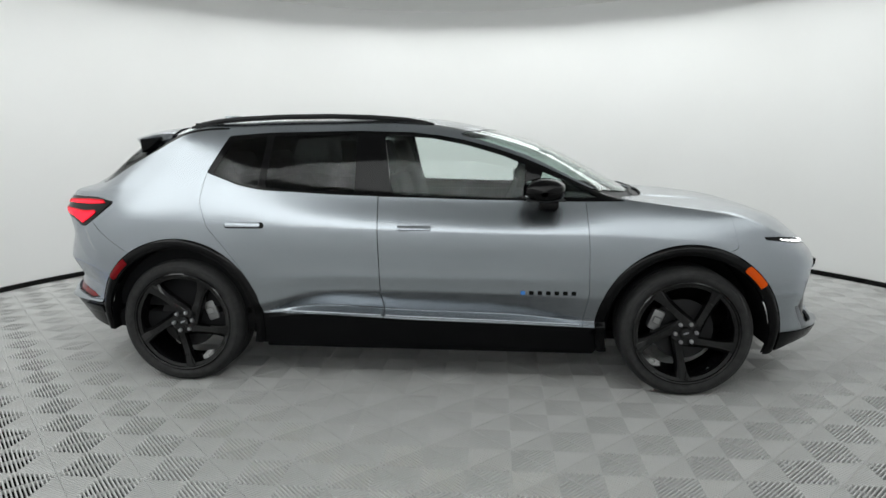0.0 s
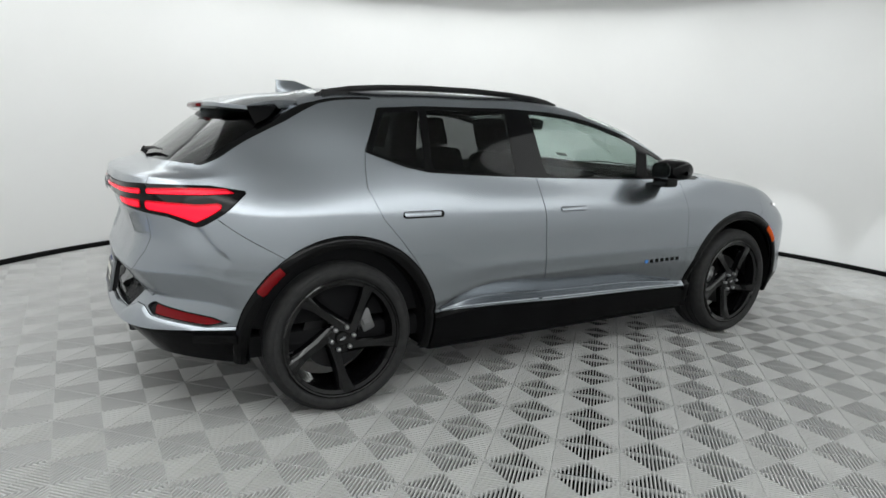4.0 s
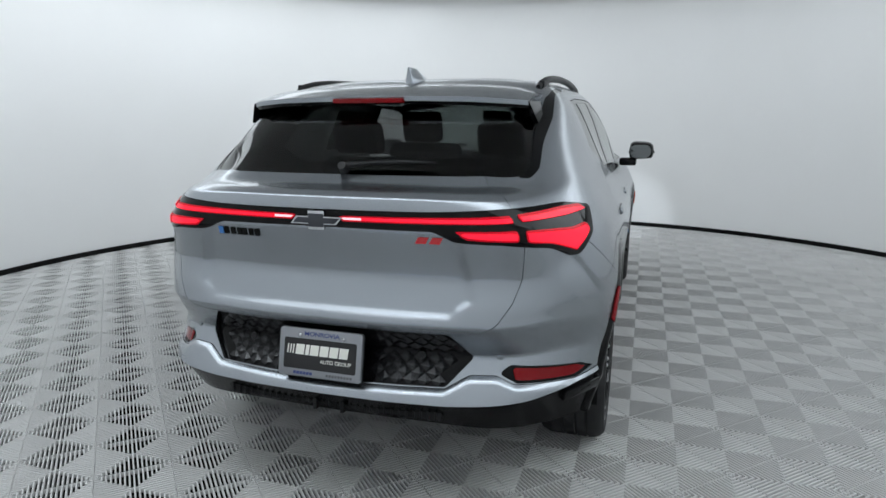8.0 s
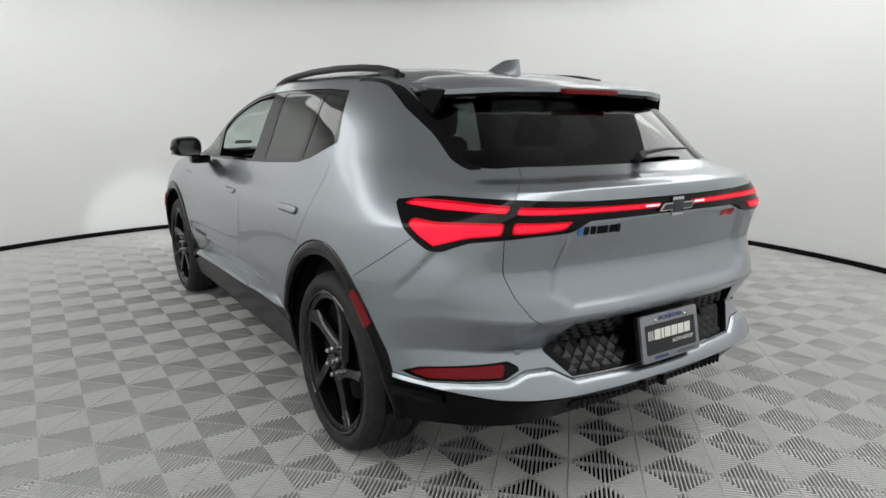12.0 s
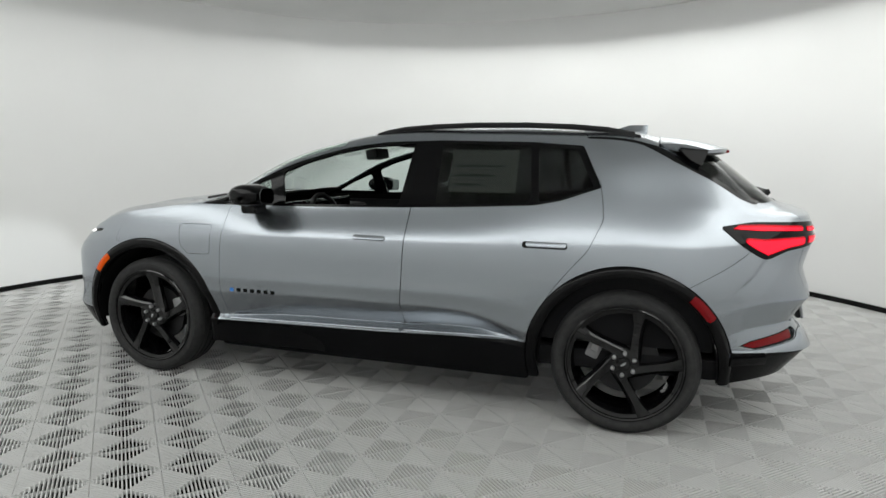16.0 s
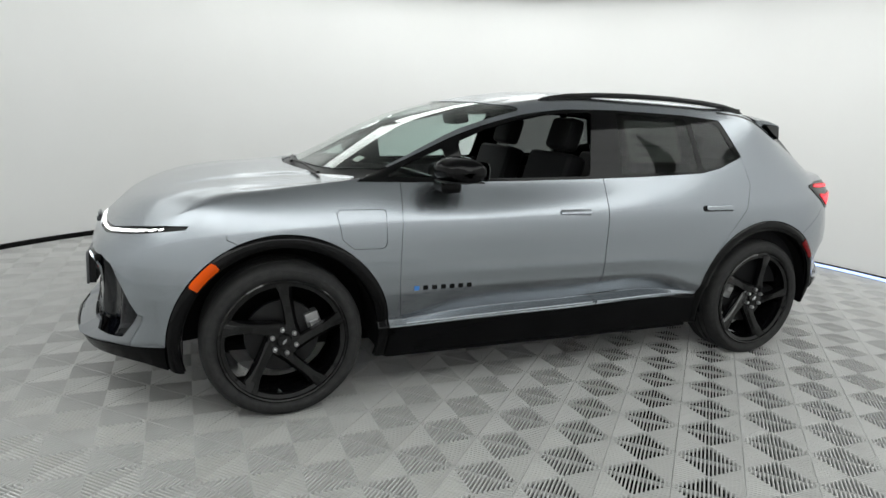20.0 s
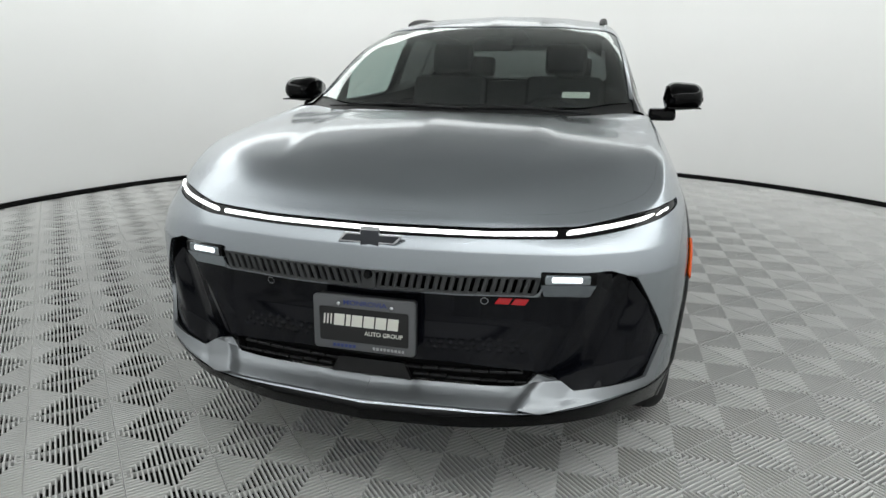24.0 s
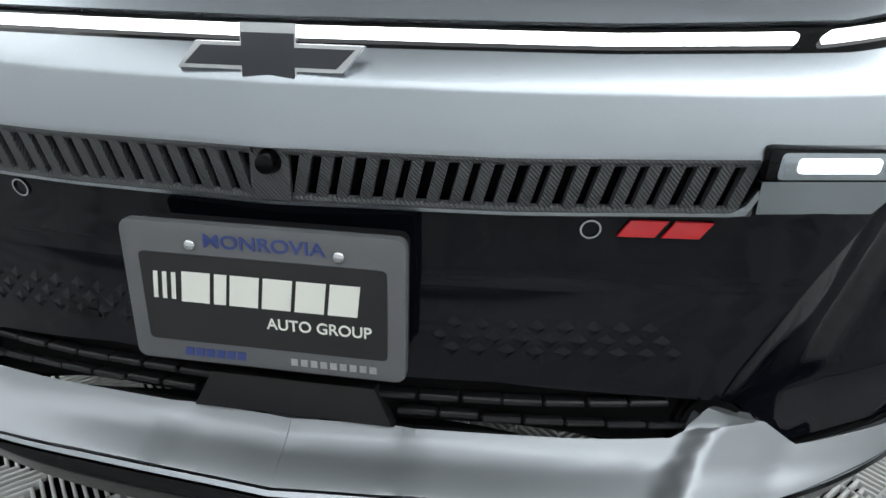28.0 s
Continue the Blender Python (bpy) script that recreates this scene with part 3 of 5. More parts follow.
# ---- rear ----
rear_area = u_from(11)
TAIL = [(-.1, 1.098), (.4, 1.10), (.65, 1.110), (.95, 1.110), (1.145, 1.088), (.91, .938), (.875, .938), (.78, .975), (.62, .997), (.465, 1.004), (.40, 1.035), (-.1, 1.04)]
tail, rest = take(rest, both(poly(TAIL, "rz"), rear_area))
tail_ob = body_panel("tail_light_bar", tail.moved(0.004), BLACK, car, "gloss black tail light housing across the rear", 0.02)
STRIPS = {
    "bar_strip": [(.085, 1.062), (.36, 1.062), (.668, 1.064), (.668, 1.087), (.36, 1.082), (.085, 1.080)],
    "inner_strip": [(.50, 1.017), (.668, 1.008), (.668, 1.042), (.47, 1.042)],
    "upper_strip": [(.692, 1.066), (.90, 1.067), (1.07, 1.076), (1.03, 1.094), (.90, 1.095), (.692, 1.089)],
    "lower_wedge": [(.692, 1.004), (.78, .991), (.888, .955), (.995, 1.022), (.975, 1.036), (.88, 1.029), (.78, 1.036), (.692, 1.040)],
}
for nm, pts in STRIPS.items():
    st = tail.cut(poly(pts, "rz"))[0].moved(0.0075)
    for s in (1, -1):
        strip = body_panel(nm, st, REDLED, tail_ob, "lit red light strip", 0.006, s)
        edge = inset(poly(pts, "rz"), .0052)
        core = st.cut(edge)[0].moved(0.0012)
        if nm == "bar_strip":
            pale, core = core.cut(lambda P, A: .165 - A[:, 3])
            body_panel("pale_light_strip", pale, PALELED, strip, "pale lit end of the strip", 0.003, s)
        body_panel("light_core", core, REDCORE, strip, "bright red core of the strip", 0.003, s)
GATE = [(-.1, 1.4), (.70, 1.4), (.69, 1.12), (.688, 1.0), (.682, .88), (.655, .80), (.61, .735), (.56, .706), (.50, .700), (-.1, .700)]
gate, rest = take(rest, both(poly(GATE, "rz"), u_from(12.9), v_to(7.15)))
DISH = poly([(-.5, .745), (.46, .745), (.535, .81), (.49, .97), (.49, 1.10), (-.5, 1.10)], "rz")
gate_ob = body_panel("tailgate", bent(gate, lambda P, A: -.015 * np.clip(DISH(P, A) / .03, 0, 1)), PAINT, car, "silver tailgate")
HEXA = poly([(-.1, .697), (.45, .697), (.525, .602), (.445, .512), (-.1, .502)], "rz")
hexp, rest = take(rest, both(HEXA, rear_area))
hex_ob = body_panel("rear_panel", hexp.moved(-0.02), BLACK, car, "gloss black faceted rear panel", 0.03)
FOG = poly([(.62, .556), (.655, .580), (.97, .536), (1.05, .510), (.96, .492), (.69, .522)], "rz")
fog, rest = take(rest, both(FOG, rear_area))
lens = fog.cut(poly([(.668, .571), (.69, .531), (.95, .500), (1.02, .511), (.96, .530)], "rz"))[0]
for s in (1, -1):
    recess = body_panel("reflector_recess", fog.moved(-0.012), BLACK, car, "gloss black reflector recess", 0.012, s)
    body_panel("rear_reflector", lens.moved(-0.008), REDLENS, recess, "dark red rear reflector", 0.004, s)


def below_rear(P, A):
    return np.minimum(np.interp(A[:, 3], [0, .45, .74, .94, 1.13, 1.5], [.460, .460, .466, .477, .487, .50]) - P[:, 2], 1.40 - A[:, 3])


low, rest = take(rest, below_rear)
body_panel("rear_valance", low.moved(-0.006), SILLBLACK, car, "gloss black lower rear bumper", 0.05)


def lip(P, A):
    top = np.interp(A[:, 3], [0, .445, .52, .61, .68, .95, 1.13, 1.3], [.499, .509, .552, .552, .521, .491, .502, .51])
    return np.minimum(top - P[:, 2], 1.28 - A[:, 3])


bar, rest = take(rest, lip)


def rear_shelf(P, A):
    """The lip juts out towards its foot."""
    return 0.001 + 0.014 * np.clip(lip(P, A) / .02, 0, 1) * np.clip((1.25 - A[:, 3]) / .2, 0, 1)


body_panel("rear_bumper_lip", bent(bar, rear_shelf), PAINT, car, "silver bumper lip", 0.02)
rb, rest = take(rest, both(v_to(6.2), poly([(.0, .3), (1.42, .3), (1.42, .72), (1.225, .836), (.97, .974), (.85, 1.05), (.0, 1.05)], "rz")))


def corner_fold(P, A):
    """A fold that runs down and forward from the tail light's tip."""
    a, b = np.array((.885, .935)), np.array((1.06, .785))
    q, e = np.c_[A[:, 3], P[:, 2]] - a, b - a
    t = np.clip((q @ e) / (e @ e), 0, 1)
    d = q - t[:, None] * e
    side = d @ np.array((e[1], -e[0])) / np.linalg.norm(e)
    dist = np.linalg.norm(d, axis=1)
    return -.014 * (1 - t) ** .6 * np.where(side < 0, np.clip(1 - dist / .018, 0, 1), np.clip(1 - dist / .085, 0, 1))


body_panel("rear_bumper", bent(rb, corner_fold), PAINT, car)
roof, rest = take(rest, both(v_from(7.4), u_from(7.35), u_to(16.5)))
body_panel("roof", roof, PAINT, car, "silver roof skin")
for s in (1, -1):
    body_panel("side_frame", rest, PAINT, car, "silver roof side and rear quarter panel", 0.012, s)
for opening in (both(poly(BLK, "fz"), front_area), both(grille_f, front_area), both(INTAKE, front_area), both(HEXA, rear_area), both(FOG, rear_area)):
    inner = inner.cut(opening)[1]
body_panel("body_shell", inner.moved(-0.017), UNDER, car, "black inner body shell", 0.004)


# ---- wheels ----
RIM = material("gloss_black_rim", (0.004, 0.004, 0.0045), 0.07, specular_ior_level=0.5)
STEEL = material("brushed_steel", (0.50, 0.50, 0.51), 0.28, 1.0)
DISC = material("dull_cast_iron", (0.035, 0.035, 0.036), 0.5, 0.8)
CALIPER = material("cast_alloy", (0.34, 0.34, 0.345), 0.4, 0.8)
tyre_prof = [(.268, -.245), (.285, -.262), (.335, -.268), (.360, -.255), (.3735, -.225)]
for g in (-.205, -.160, -.110, -.065):
    tyre_prof += [(.375, g - .006), (.368, g - .004), (.368, g + .004), (.375, g + .006)]
tyre_prof += [(.3735, -.038), (.366, -.018), (.352, -.004), (.345, -.001), (.343, .002), (.338, .0025), (.330, .004), (.314, .001), (.303, -.008), (.299, -.012), (.299, -.02)]
TV, TF = revolve(tyre_prof, 96)
barrel = [(.299, -.012), (.300, -.004), (.294, .001), (.287, -.003), (.284, -.012), (.266, -.018), (.262, -.034), (.255, -.12), (.258, -.235), (.268, -.245)]
BV, BF = revolve(barrel, 96)


def wheel_spoke():
    """One straight blade set beside the hub's middle, a broad face and a narrow slope along it, tip at angle nought."""
    bm = bmesh.new()
    rows = []
    A_, B_ = Vector((.030, .046)), Vector((.286, .004))
    t = (B_ - A_).normalized()
    side = Vector((-t.y, t.x))
    for k in range(8):
        w = k / 7
        c = A_.lerp(B_, w)
        half = .034 - .006 * math.sin(math.pi * min(w * 1.1, 1)) + .016 * max(0, w - .8) / .2
        deep = -.026 + .014 * w - .010 * math.sin(math.pi * w)
        row = []
        for q, y in ((-1, -.040), (-.96, -.004), (-.90, 0), (.30, .003), (.38, .001), (.92, -.014), (.98, -.018), (1, -.045)):
            p = c + side * (half * q)
            row.append(bm.verts.new((p.x, deep + y, p.y)))
        rows.append(row)
    for p, q in zip(rows, rows[1:]):
        for i in range(7):
            bm.faces.new((p[i], p[i + 1], q[i + 1], q[i]))
        bm.faces.new((p[7], p[0], q[0], q[7]))
    bm.faces.new(rows[0][::-1])
    bm.faces.new(rows[-1])
    bmesh.ops.recalc_face_normals(bm, faces=bm.faces)
    return bm


def build_wheel(x, s, turn):
    m = pose(x, s * .925, WZ, 0, 0, 0 if s > 0 else 180)
    w = from_data("wheel", BV, BF, RIM, car, "gloss black alloy wheel with swept twin spokes")
    w.matrix_local = m @ pose(0, 0, 0, 0, turn, 0)
    from_data("tyre", TV, TF, RUBBER, w, "black low-profile road tyre")
    for k in range(5):
        part("spoke", wheel_spoke(), RIM, w).matrix_local = pose(0, 0, 0, 0, 72 * k, 0)
    V2, F2 = revolve([(.001, -.012), (.030, -.013), (.034, -.018), (.036, -.026), (.075, -.028), (.082, -.036), (.080, -.07)], 48)
    from_data("hub", V2, F2, RIM, w)
    bm = bmesh.new()
    box(bm, -.016, .016, -.0135, -.010, -.004, .004, 0.001, 1)
    box(bm, -.006, .006, -.0135, -.0095, -.0065, .0065, 0.001, 1)
    part("cap_badge", bm, CHROME, w, "small chrome badge")
    for k in range(6):
        a = radians(60 * k + 15)
        bm = bmesh.new()
        bmesh.ops.create_cone(bm, cap_ends=True, segments=6, radius1=.0115, radius2=.010, depth=.022, matrix=pose(.058 * math.cos(a), -.020, .058 * math.sin(a), 90))
        bmesh.ops.create_uvsphere(bm, u_segments=10, v_segments=6, radius=.009, matrix=pose(.058 * math.cos(a), -.010, .058 * math.sin(a)))
        part("lug_nut", bm, STEEL, w, "bright lug nut")
    V2, F2 = revolve([(.07, -.10), (.175, -.10), (.175, -.128), (.07, -.128)], 64)
    from_data("brake_disc", V2, F2, DISC, w, "grey brake disc")
    bm = bmesh.new()
    box(bm, -.195, -.125, -.150, -.080, -.060, .060, .014, 2)
    box(bm, -.185, -.135, -.082, -.070, -.022, .022, .006, 1)
    c = part("brake_caliper", bm, CALIPER, car, "grey cast brake caliper")
    c.matrix_local = m @ pose(0, 0, 0, 0, 20 if s * x > 0 else 160, 0)
    V2, F2 = revolve([(.02, -.30), (.445, -.30), (.445, -.02)], 48)
    F2 = [f for f in F2 if min(V2[i][2] for i in f) > -.10]
    lin = from_data("wheel_arch_liner", V2, F2, UNDER, car, "black wheel arch liner")
    lin.matrix_local = m


build_wheel(WF, -1, 19)
build_wheel(WR, -1, 24)
build_wheel(WF, 1, 55)
build_wheel(WR, 1, 40)

# floor pan
bm = bmesh.new()
box(bm, -1.8, 1.85, -.58, .58, .22, .28, .02)
box(bm, -.98, .98, -.86, .86, .215, .30, .02)
part("floor_pan", bm, UNDER, car, "black underbody")

# ---- the floor ----
FLOOR = material("grey_floor_plastic", (0.52, 0.52, 0.513), 0.32, specular_ior_level=0.5)
mottled(FLOOR, (0.49, 0.49, 0.483), (0.56, 0.56, 0.552), 2.5, 0.28, 0.38)
# near-black sheet below the tiles: the shade deep in the grooves, put into colour
GROOVE_SHADE = material("groove_shade_sheet", (0.008, 0.008, 0.007), 0.9, specular_ior_level=0.05)
floor = tagged(from_data("floor", *((lambda v, f: (v + np.array((*ROOM, 0)), f))(*revolve([(0.001, -.019), (ROOM_R + .3, -.019)], 96, "z"))), GROOVE_SHADE), "grey ribbed interlocking plastic tile floor", "floor", kind="structure")
CELL, X0, Y0 = 0.2, 0.086, -0.02
SIDE = CELL * math.sqrt(2) - 0.0012
PITCH = 0.0164


def tile_data():
    """One square tile: in each quarter nested angled ribs that run out square to the rim, open grooves, a thin rim."""
    V, F = [], []
    half, wide = SIDE / 2, 0.0066
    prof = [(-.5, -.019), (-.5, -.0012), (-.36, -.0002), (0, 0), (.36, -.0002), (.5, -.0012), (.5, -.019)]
    end = half - .0020
    # the straight cross through the middle
    for turn in range(4):
        c, s = ((1, 0), (0, 1), (-1, 0), (0, -1))[turn]
        b = len(V)
        for q, z in prof:
            w = q * wide
            for along in (abs(w), end):
                V.append((c * along - s * w, s * along + c * w, z))
        F += [(b + 2 * i, b + 2 * i + 1, b + 2 * i + 3, b + 2 * i + 2) for i in range(len(prof) - 1)]
    k = 1
    while k * PITCH < end - .006:
        o = k * PITCH
        k += 1
        for sx, sy in ((1, 1), (-1, 1), (-1, -1), (1, -1)):
            b = len(V)
            for q, z in prof:
                r = o + q * wide
                V += [(sx * r, sy * end, z), (sx * r, sy * r, z), (sx * end, sy * r, z)]
            for i in range(len(prof) - 1):
                for j in range(2):
                    f = (b + 3 * i + j, b + 3 * i + j + 1, b + 3 * i + j + 4, b + 3 * i + j + 3)
                    F.append(f if sx * sy > 0 else f[::-1])
    b = len(V)
    for r, z in ((half, -.019), (half, -.0022), (half - .0004, -.0016), (end + .0004, -.0016), (end, -.0022), (end, -.019)):
        V += [(r, r, z), (-r, r, z), (-r, -r, z), (r, -r, z)]
    for i in range(5):
        for j in range(4):
            q = (j + 1) % 4
            F.append((b + 4 * i + j, b + 4 * i + q, b + 4 * i + 4 + q, b + 4 * i + 4 + j))
    return np.array(V), F


tv, tf = tile_data()
tile_mesh = bpy.data.meshes.new("tile")
tile_mesh.from_pydata([tuple(v) for v in tv], [], tf)
tile_mesh.materials.append(FLOOR)
tile_mesh.polygons.foreach_set("use_smooth", [True] * len(tf))
tile_mesh.set_sharp_from_angle(angle=radians(50))
spots = []
for i in range(-25, 26):
    for j in range(-25, 26):
        x, y = X0 + CELL * i, Y0 + CELL * j
        if (i + j) % 2 and math.hypot(x - ROOM[0], y - ROOM[1]) < ROOM_R + .12:
            spots.append((x, y))
# the tiles round the car, singly; those by the wall and under the car, joined
spots.sort(key=lambda p: abs(max(abs(p[0]) - 2.45, (abs(p[1]) - 1.0) * 1.0) - .62))
for x, y in spots[:300]:
    ob = link("tile", tile_mesh, floor)
    ob.matrix_local = pose(x, y, 0, 0, 0, 45)
c45 = math.sqrt(.5)
rv = np.c_[tv[:, 0] * c45 - tv[:, 1] * c45, tv[:, 0] * c45 + tv[:, 1] * c45, tv[:, 2]]
AV = np.concatenate([rv + np.array((x, y, 0)) for x, y in spots[300:]])
AF = (np.array(tf)[None] + (np.arange(len(spots) - 300) * len(tv))[:, None, None]).reshape(-1, 4)
me = bpy.data.meshes.new("tile_field")
me.from_pydata(AV.tolist(), [], AF.tolist())
me.materials.append(FLOOR)
me.polygons.foreach_set("use_smooth", [True] * len(AF))
me.set_sharp_from_angle(angle=radians(50))
tagged(link("tile_field", me, floor), "grey ribbed floor tiles", kind="stuff")

# ---- the car's smaller parts ----
RED = material("red_enamel", (0.62, 0.012, 0.02), 0.2, coat_weight=1.0)
EMBLEM = material("dark_grey_emblem", (0.05, 0.053, 0.062), 0.35, 0.5)
BLUE = material("blue_enamel", (0.05, 0.22, 0.62), 0.25, coat_weight=1.0)
MIRROR = material("mirror_glass", (0.16, 0.17, 0.175), 0.10, 1.0)
WHITE = material("white_print", (0.78, 0.78, 0.72), 0.5)
GREYPL = material("grey_plate_frame", (0.105, 0.108, 0.115), 0.36)
NAVY = material("navy_lettering", (0.03, 0.05, 0.19), 0.4)
PLATEBK = material("black_plate", (0.010, 0.010, 0.011), 0.35)
SILVERP = material("silver_plate_frame", (0.30, 0.31, 0.33), 0.28, 0.75)
CARBON = material("woven_grille_plastic", (0.055, 0.057, 0.06), 0.38, 0.3)
n_, l_, b_ = nodes(CARBON)
co_ = n_.new("ShaderNodeTexCoord")
wv_ = n_.new("ShaderNodeTexWave")
wv_.bands_direction = "DIAGONAL"
wv_.inputs["Scale"].default_value, wv_.inputs["Distortion"].default_value = 130, 0.4
bp_ = n_.new("ShaderNodeBump")
bp_.inputs["Strength"].default_value, bp_.inputs["Distance"].default_value = 0.6, 0.001
l_.new(co_.outputs["Object"], wv_.inputs["Vector"])
l_.new(wv_.outputs["Fac"], bp_.inputs["Height"])
l_.new(bp_.outputs["Normal"], b_.inputs["Normal"])


def skin_at(a, z, kind="side"):
    """Place and normal of the skin: side at (x, z), front or rear at (way round, z)."""
    P, A = SKIN.P, SKIN.A
    if kind == "side":
        ok, q = (A[:, 0] > 3.5) & (A[:, 0] < 13.2), P[:, 0]
    elif kind == "front":
        ok, q = (A[:, 0] < 5) & (A[:, 1] < 6.6), A[:, 2]
    else:
        ok, q = (A[:, 0] > 12) & (A[:, 1] < 6.6), A[:, 3]
    d = np.where(ok, np.hypot(q - a, P[:, 2] - z), 9)
    k = np.argsort(d)[:4]
    w = 1 / (d[k] + 1e-5)
    w /= w.sum()
    n = (SKIN.N[k] * w[:, None]).sum(0)
    p = (P[k] * w[:, None]).sum(0)
    if kind == "side":
        p[0], p[2] = a, z
    else:
        p[2] = z
    return p, n / np.linalg.norm(n)


def seat_on(p, n, s=1, lift=0.0, up=(0, 0, 1)):
    """A pose on the skin: x along the surface to the viewer's right, y up along it, z out of it."""
    k = Vector((1, s, 1))
    z = (Vector(n) * k).normalized()
    x = Vector(up).cross(z).normalized()
    m = Matrix((x, z.cross(x), z)).transposed().to_4x4()
    m.translation = Vector(p) * k + z * lift
    return m


def plain(bm, m=None):
    if m:
        bm.transform(m)
    return bm


def slab(pts, t, bevel=0.0):
    """A flat plate from an outline in x and y, t thick, its back at z = 0."""
    bm = bmesh.new()
    f = bm.faces.new([bm.verts.new((x, y, 0)) for x, y in pts])
    f.normal_update()
    if f.normal.z < 0:
        f.normal_flip()
    r = bmesh.ops.extrude_face_region(bm, geom=[f])
    top = [v for v in r["geom"] if isinstance(v, bmesh.types.BMVert)]
    bmesh.ops.translate(bm, verts=top, vec=(0, 0, t))
    if bevel:
        es = [e for e in bm.edges if all(v in top for v in e.verts)]
        bmesh.ops.bevel(bm, geom=es, offset=bevel, segments=2, profile=0.6, affect="EDGES")
    bmesh.ops.recalc_face_normals(bm, faces=bm.faces)
    return bm


def rounded(w, h, r, n=5):
    out = []
    for cx, cy, a0 in ((w / 2 - r, h / 2 - r, 0), (-w / 2 + r, h / 2 - r, 90), (-w / 2 + r, -h / 2 + r, 180), (w / 2 - r, -h / 2 + r, 270)):
        for k in range(n + 1):
            a = radians(a0 + 90 * k / n)
            out.append((cx + r * math.cos(a), cy + r * math.sin(a)))
    return out


def add_slab(name, pts, t, mat, parent, m, label="", bevel=0.0):
    bm = slab(pts, t, bevel)
    ob = part(name, bm, mat, parent, label)
    ob.matrix_world = m
    return ob


def text_part(name, words, size, mat, parent, m, label="", depth=0.0008, shear=0.0, width=None):
    cu = bpy.data.curves.new(name, "FONT")
    cu.body, cu.size, cu.extrude, cu.shear, cu.align_x, cu.align_y = words, size, depth, shear, "CENTER", "CENTER"
    cu.offset = size * 0.012
    tmp = bpy.data.objects.new(name, cu)
    scene.collection.objects.link(tmp)
    dg = bpy.context.evaluated_depsgraph_get()
    me = bpy.data.meshes.new_from_object(tmp.evaluated_get(dg))
    bpy.data.objects.remove(tmp)
    if width:
        xs = [v.co.x for v in me.vertices]
        k = width / (max(xs) - min(xs))
        me.transform(Matrix.Diagonal((k, 1, 1, 1)))
    me.materials.clear()
    me.materials.append(mat)
    ob = link(name, me, parent, label)
    ob.matrix_world = m
    return ob


def tube(pts, rad, mat, name, parent, label="", squash=1.0):
    """A tapered bar along a line of points; rad may be a list."""
    pts = [Vector(p) for p in pts]
    rad = rad if isinstance(rad, (list, tuple)) else [rad] * len(pts)
    V, F, k = [], [], 10
    for i, p in enumerate(pts):
        t = (pts[min(i + 1, len(pts) - 1)] - pts[max(i - 1, 0)]).normalized()
        side = t.cross(Vector((0, 0, 1))).normalized()
        up = side.cross(t)
        for j in range(k):
            a = 2 * math.pi * j / k
            V.append(p + side * (rad[i] * math.cos(a)) + up * (rad[i] * squash * math.sin(a)))
    for i in range(len(pts) - 1):
        for j in range(k):
            q = (j + 1) % k
            F.append((i * k + j, i * k + q, (i + 1) * k + q, (i + 1) * k + j))
    F.append(tuple(range(k))[::-1])
    F.append(tuple(range((len(pts) - 1) * k, len(pts) * k)))
    return from_data(name, V, F, mat, parent, label)


# roof rails
for s in (1, -1):
    xs = [.02, -.05, -.16, -.35, -.6, -.9, -1.15, -1.32, -1.43, -1.50]
    zs = [1.542, 1.556, 1.572, 1.586, 1.594, 1.592, 1.581, 1.566, 1.549, 1.528]
    ys = [.575 + .012 * math.sin(math.pi * i / 9) for i in range(10)]
    tube([(x, s * y, z) for x, y, z in zip(xs, ys, zs)], [.010, .016] + [.019] * 6 + [.016, .010], SATIN, "roof_rail", car, "satin black roof rail", 0.85)
    for fx, fz in ((-.10, 1.548), (-1.40, 1.545)):
        bm = bmesh.new()
        box(bm, fx - .07, fx + .07, s * .585 - .012, s * .585 + .012, fz - .03, fz + .012, .006)
        part("rail_foot", bm, SATIN, car, "satin black rail foot")

# shark fin aerial
bm = bmesh.new()
rows = []
for k, (x0, x1, w, z) in enumerate(((-1.265, -1.530, .038, 1.545), (-1.285, -1.530, .034, 1.568), (-1.325, -1.530, .022, 1.588), (-1.375, -1.531, .013, 1.605), (-1.425, -1.533, .007, 1.620))):
    row = [bm.verts.new((x0 + (x1 - x0) * (1 - math.cos(math.pi * i / 6)) / 2, w * math.sin(math.pi * min(i + .35, 6) / 7) * sg, z)) for sg in (1, -1) for i in (range(7) if sg == 1 else range(6, -1, -1))]
    rows.append(row)
for p, q in zip(rows, rows[1:]):
    for i in range(14):
        bm.faces.new((p[i], p[(i + 1) % 14], q[(i + 1) % 14], q[i]))
bm.faces.new(rows[-1])
bmesh.ops.recalc_face_normals(bm, faces=bm.faces)
part("fin_aerial", bm, PAINT, car, "silver shark fin aerial")

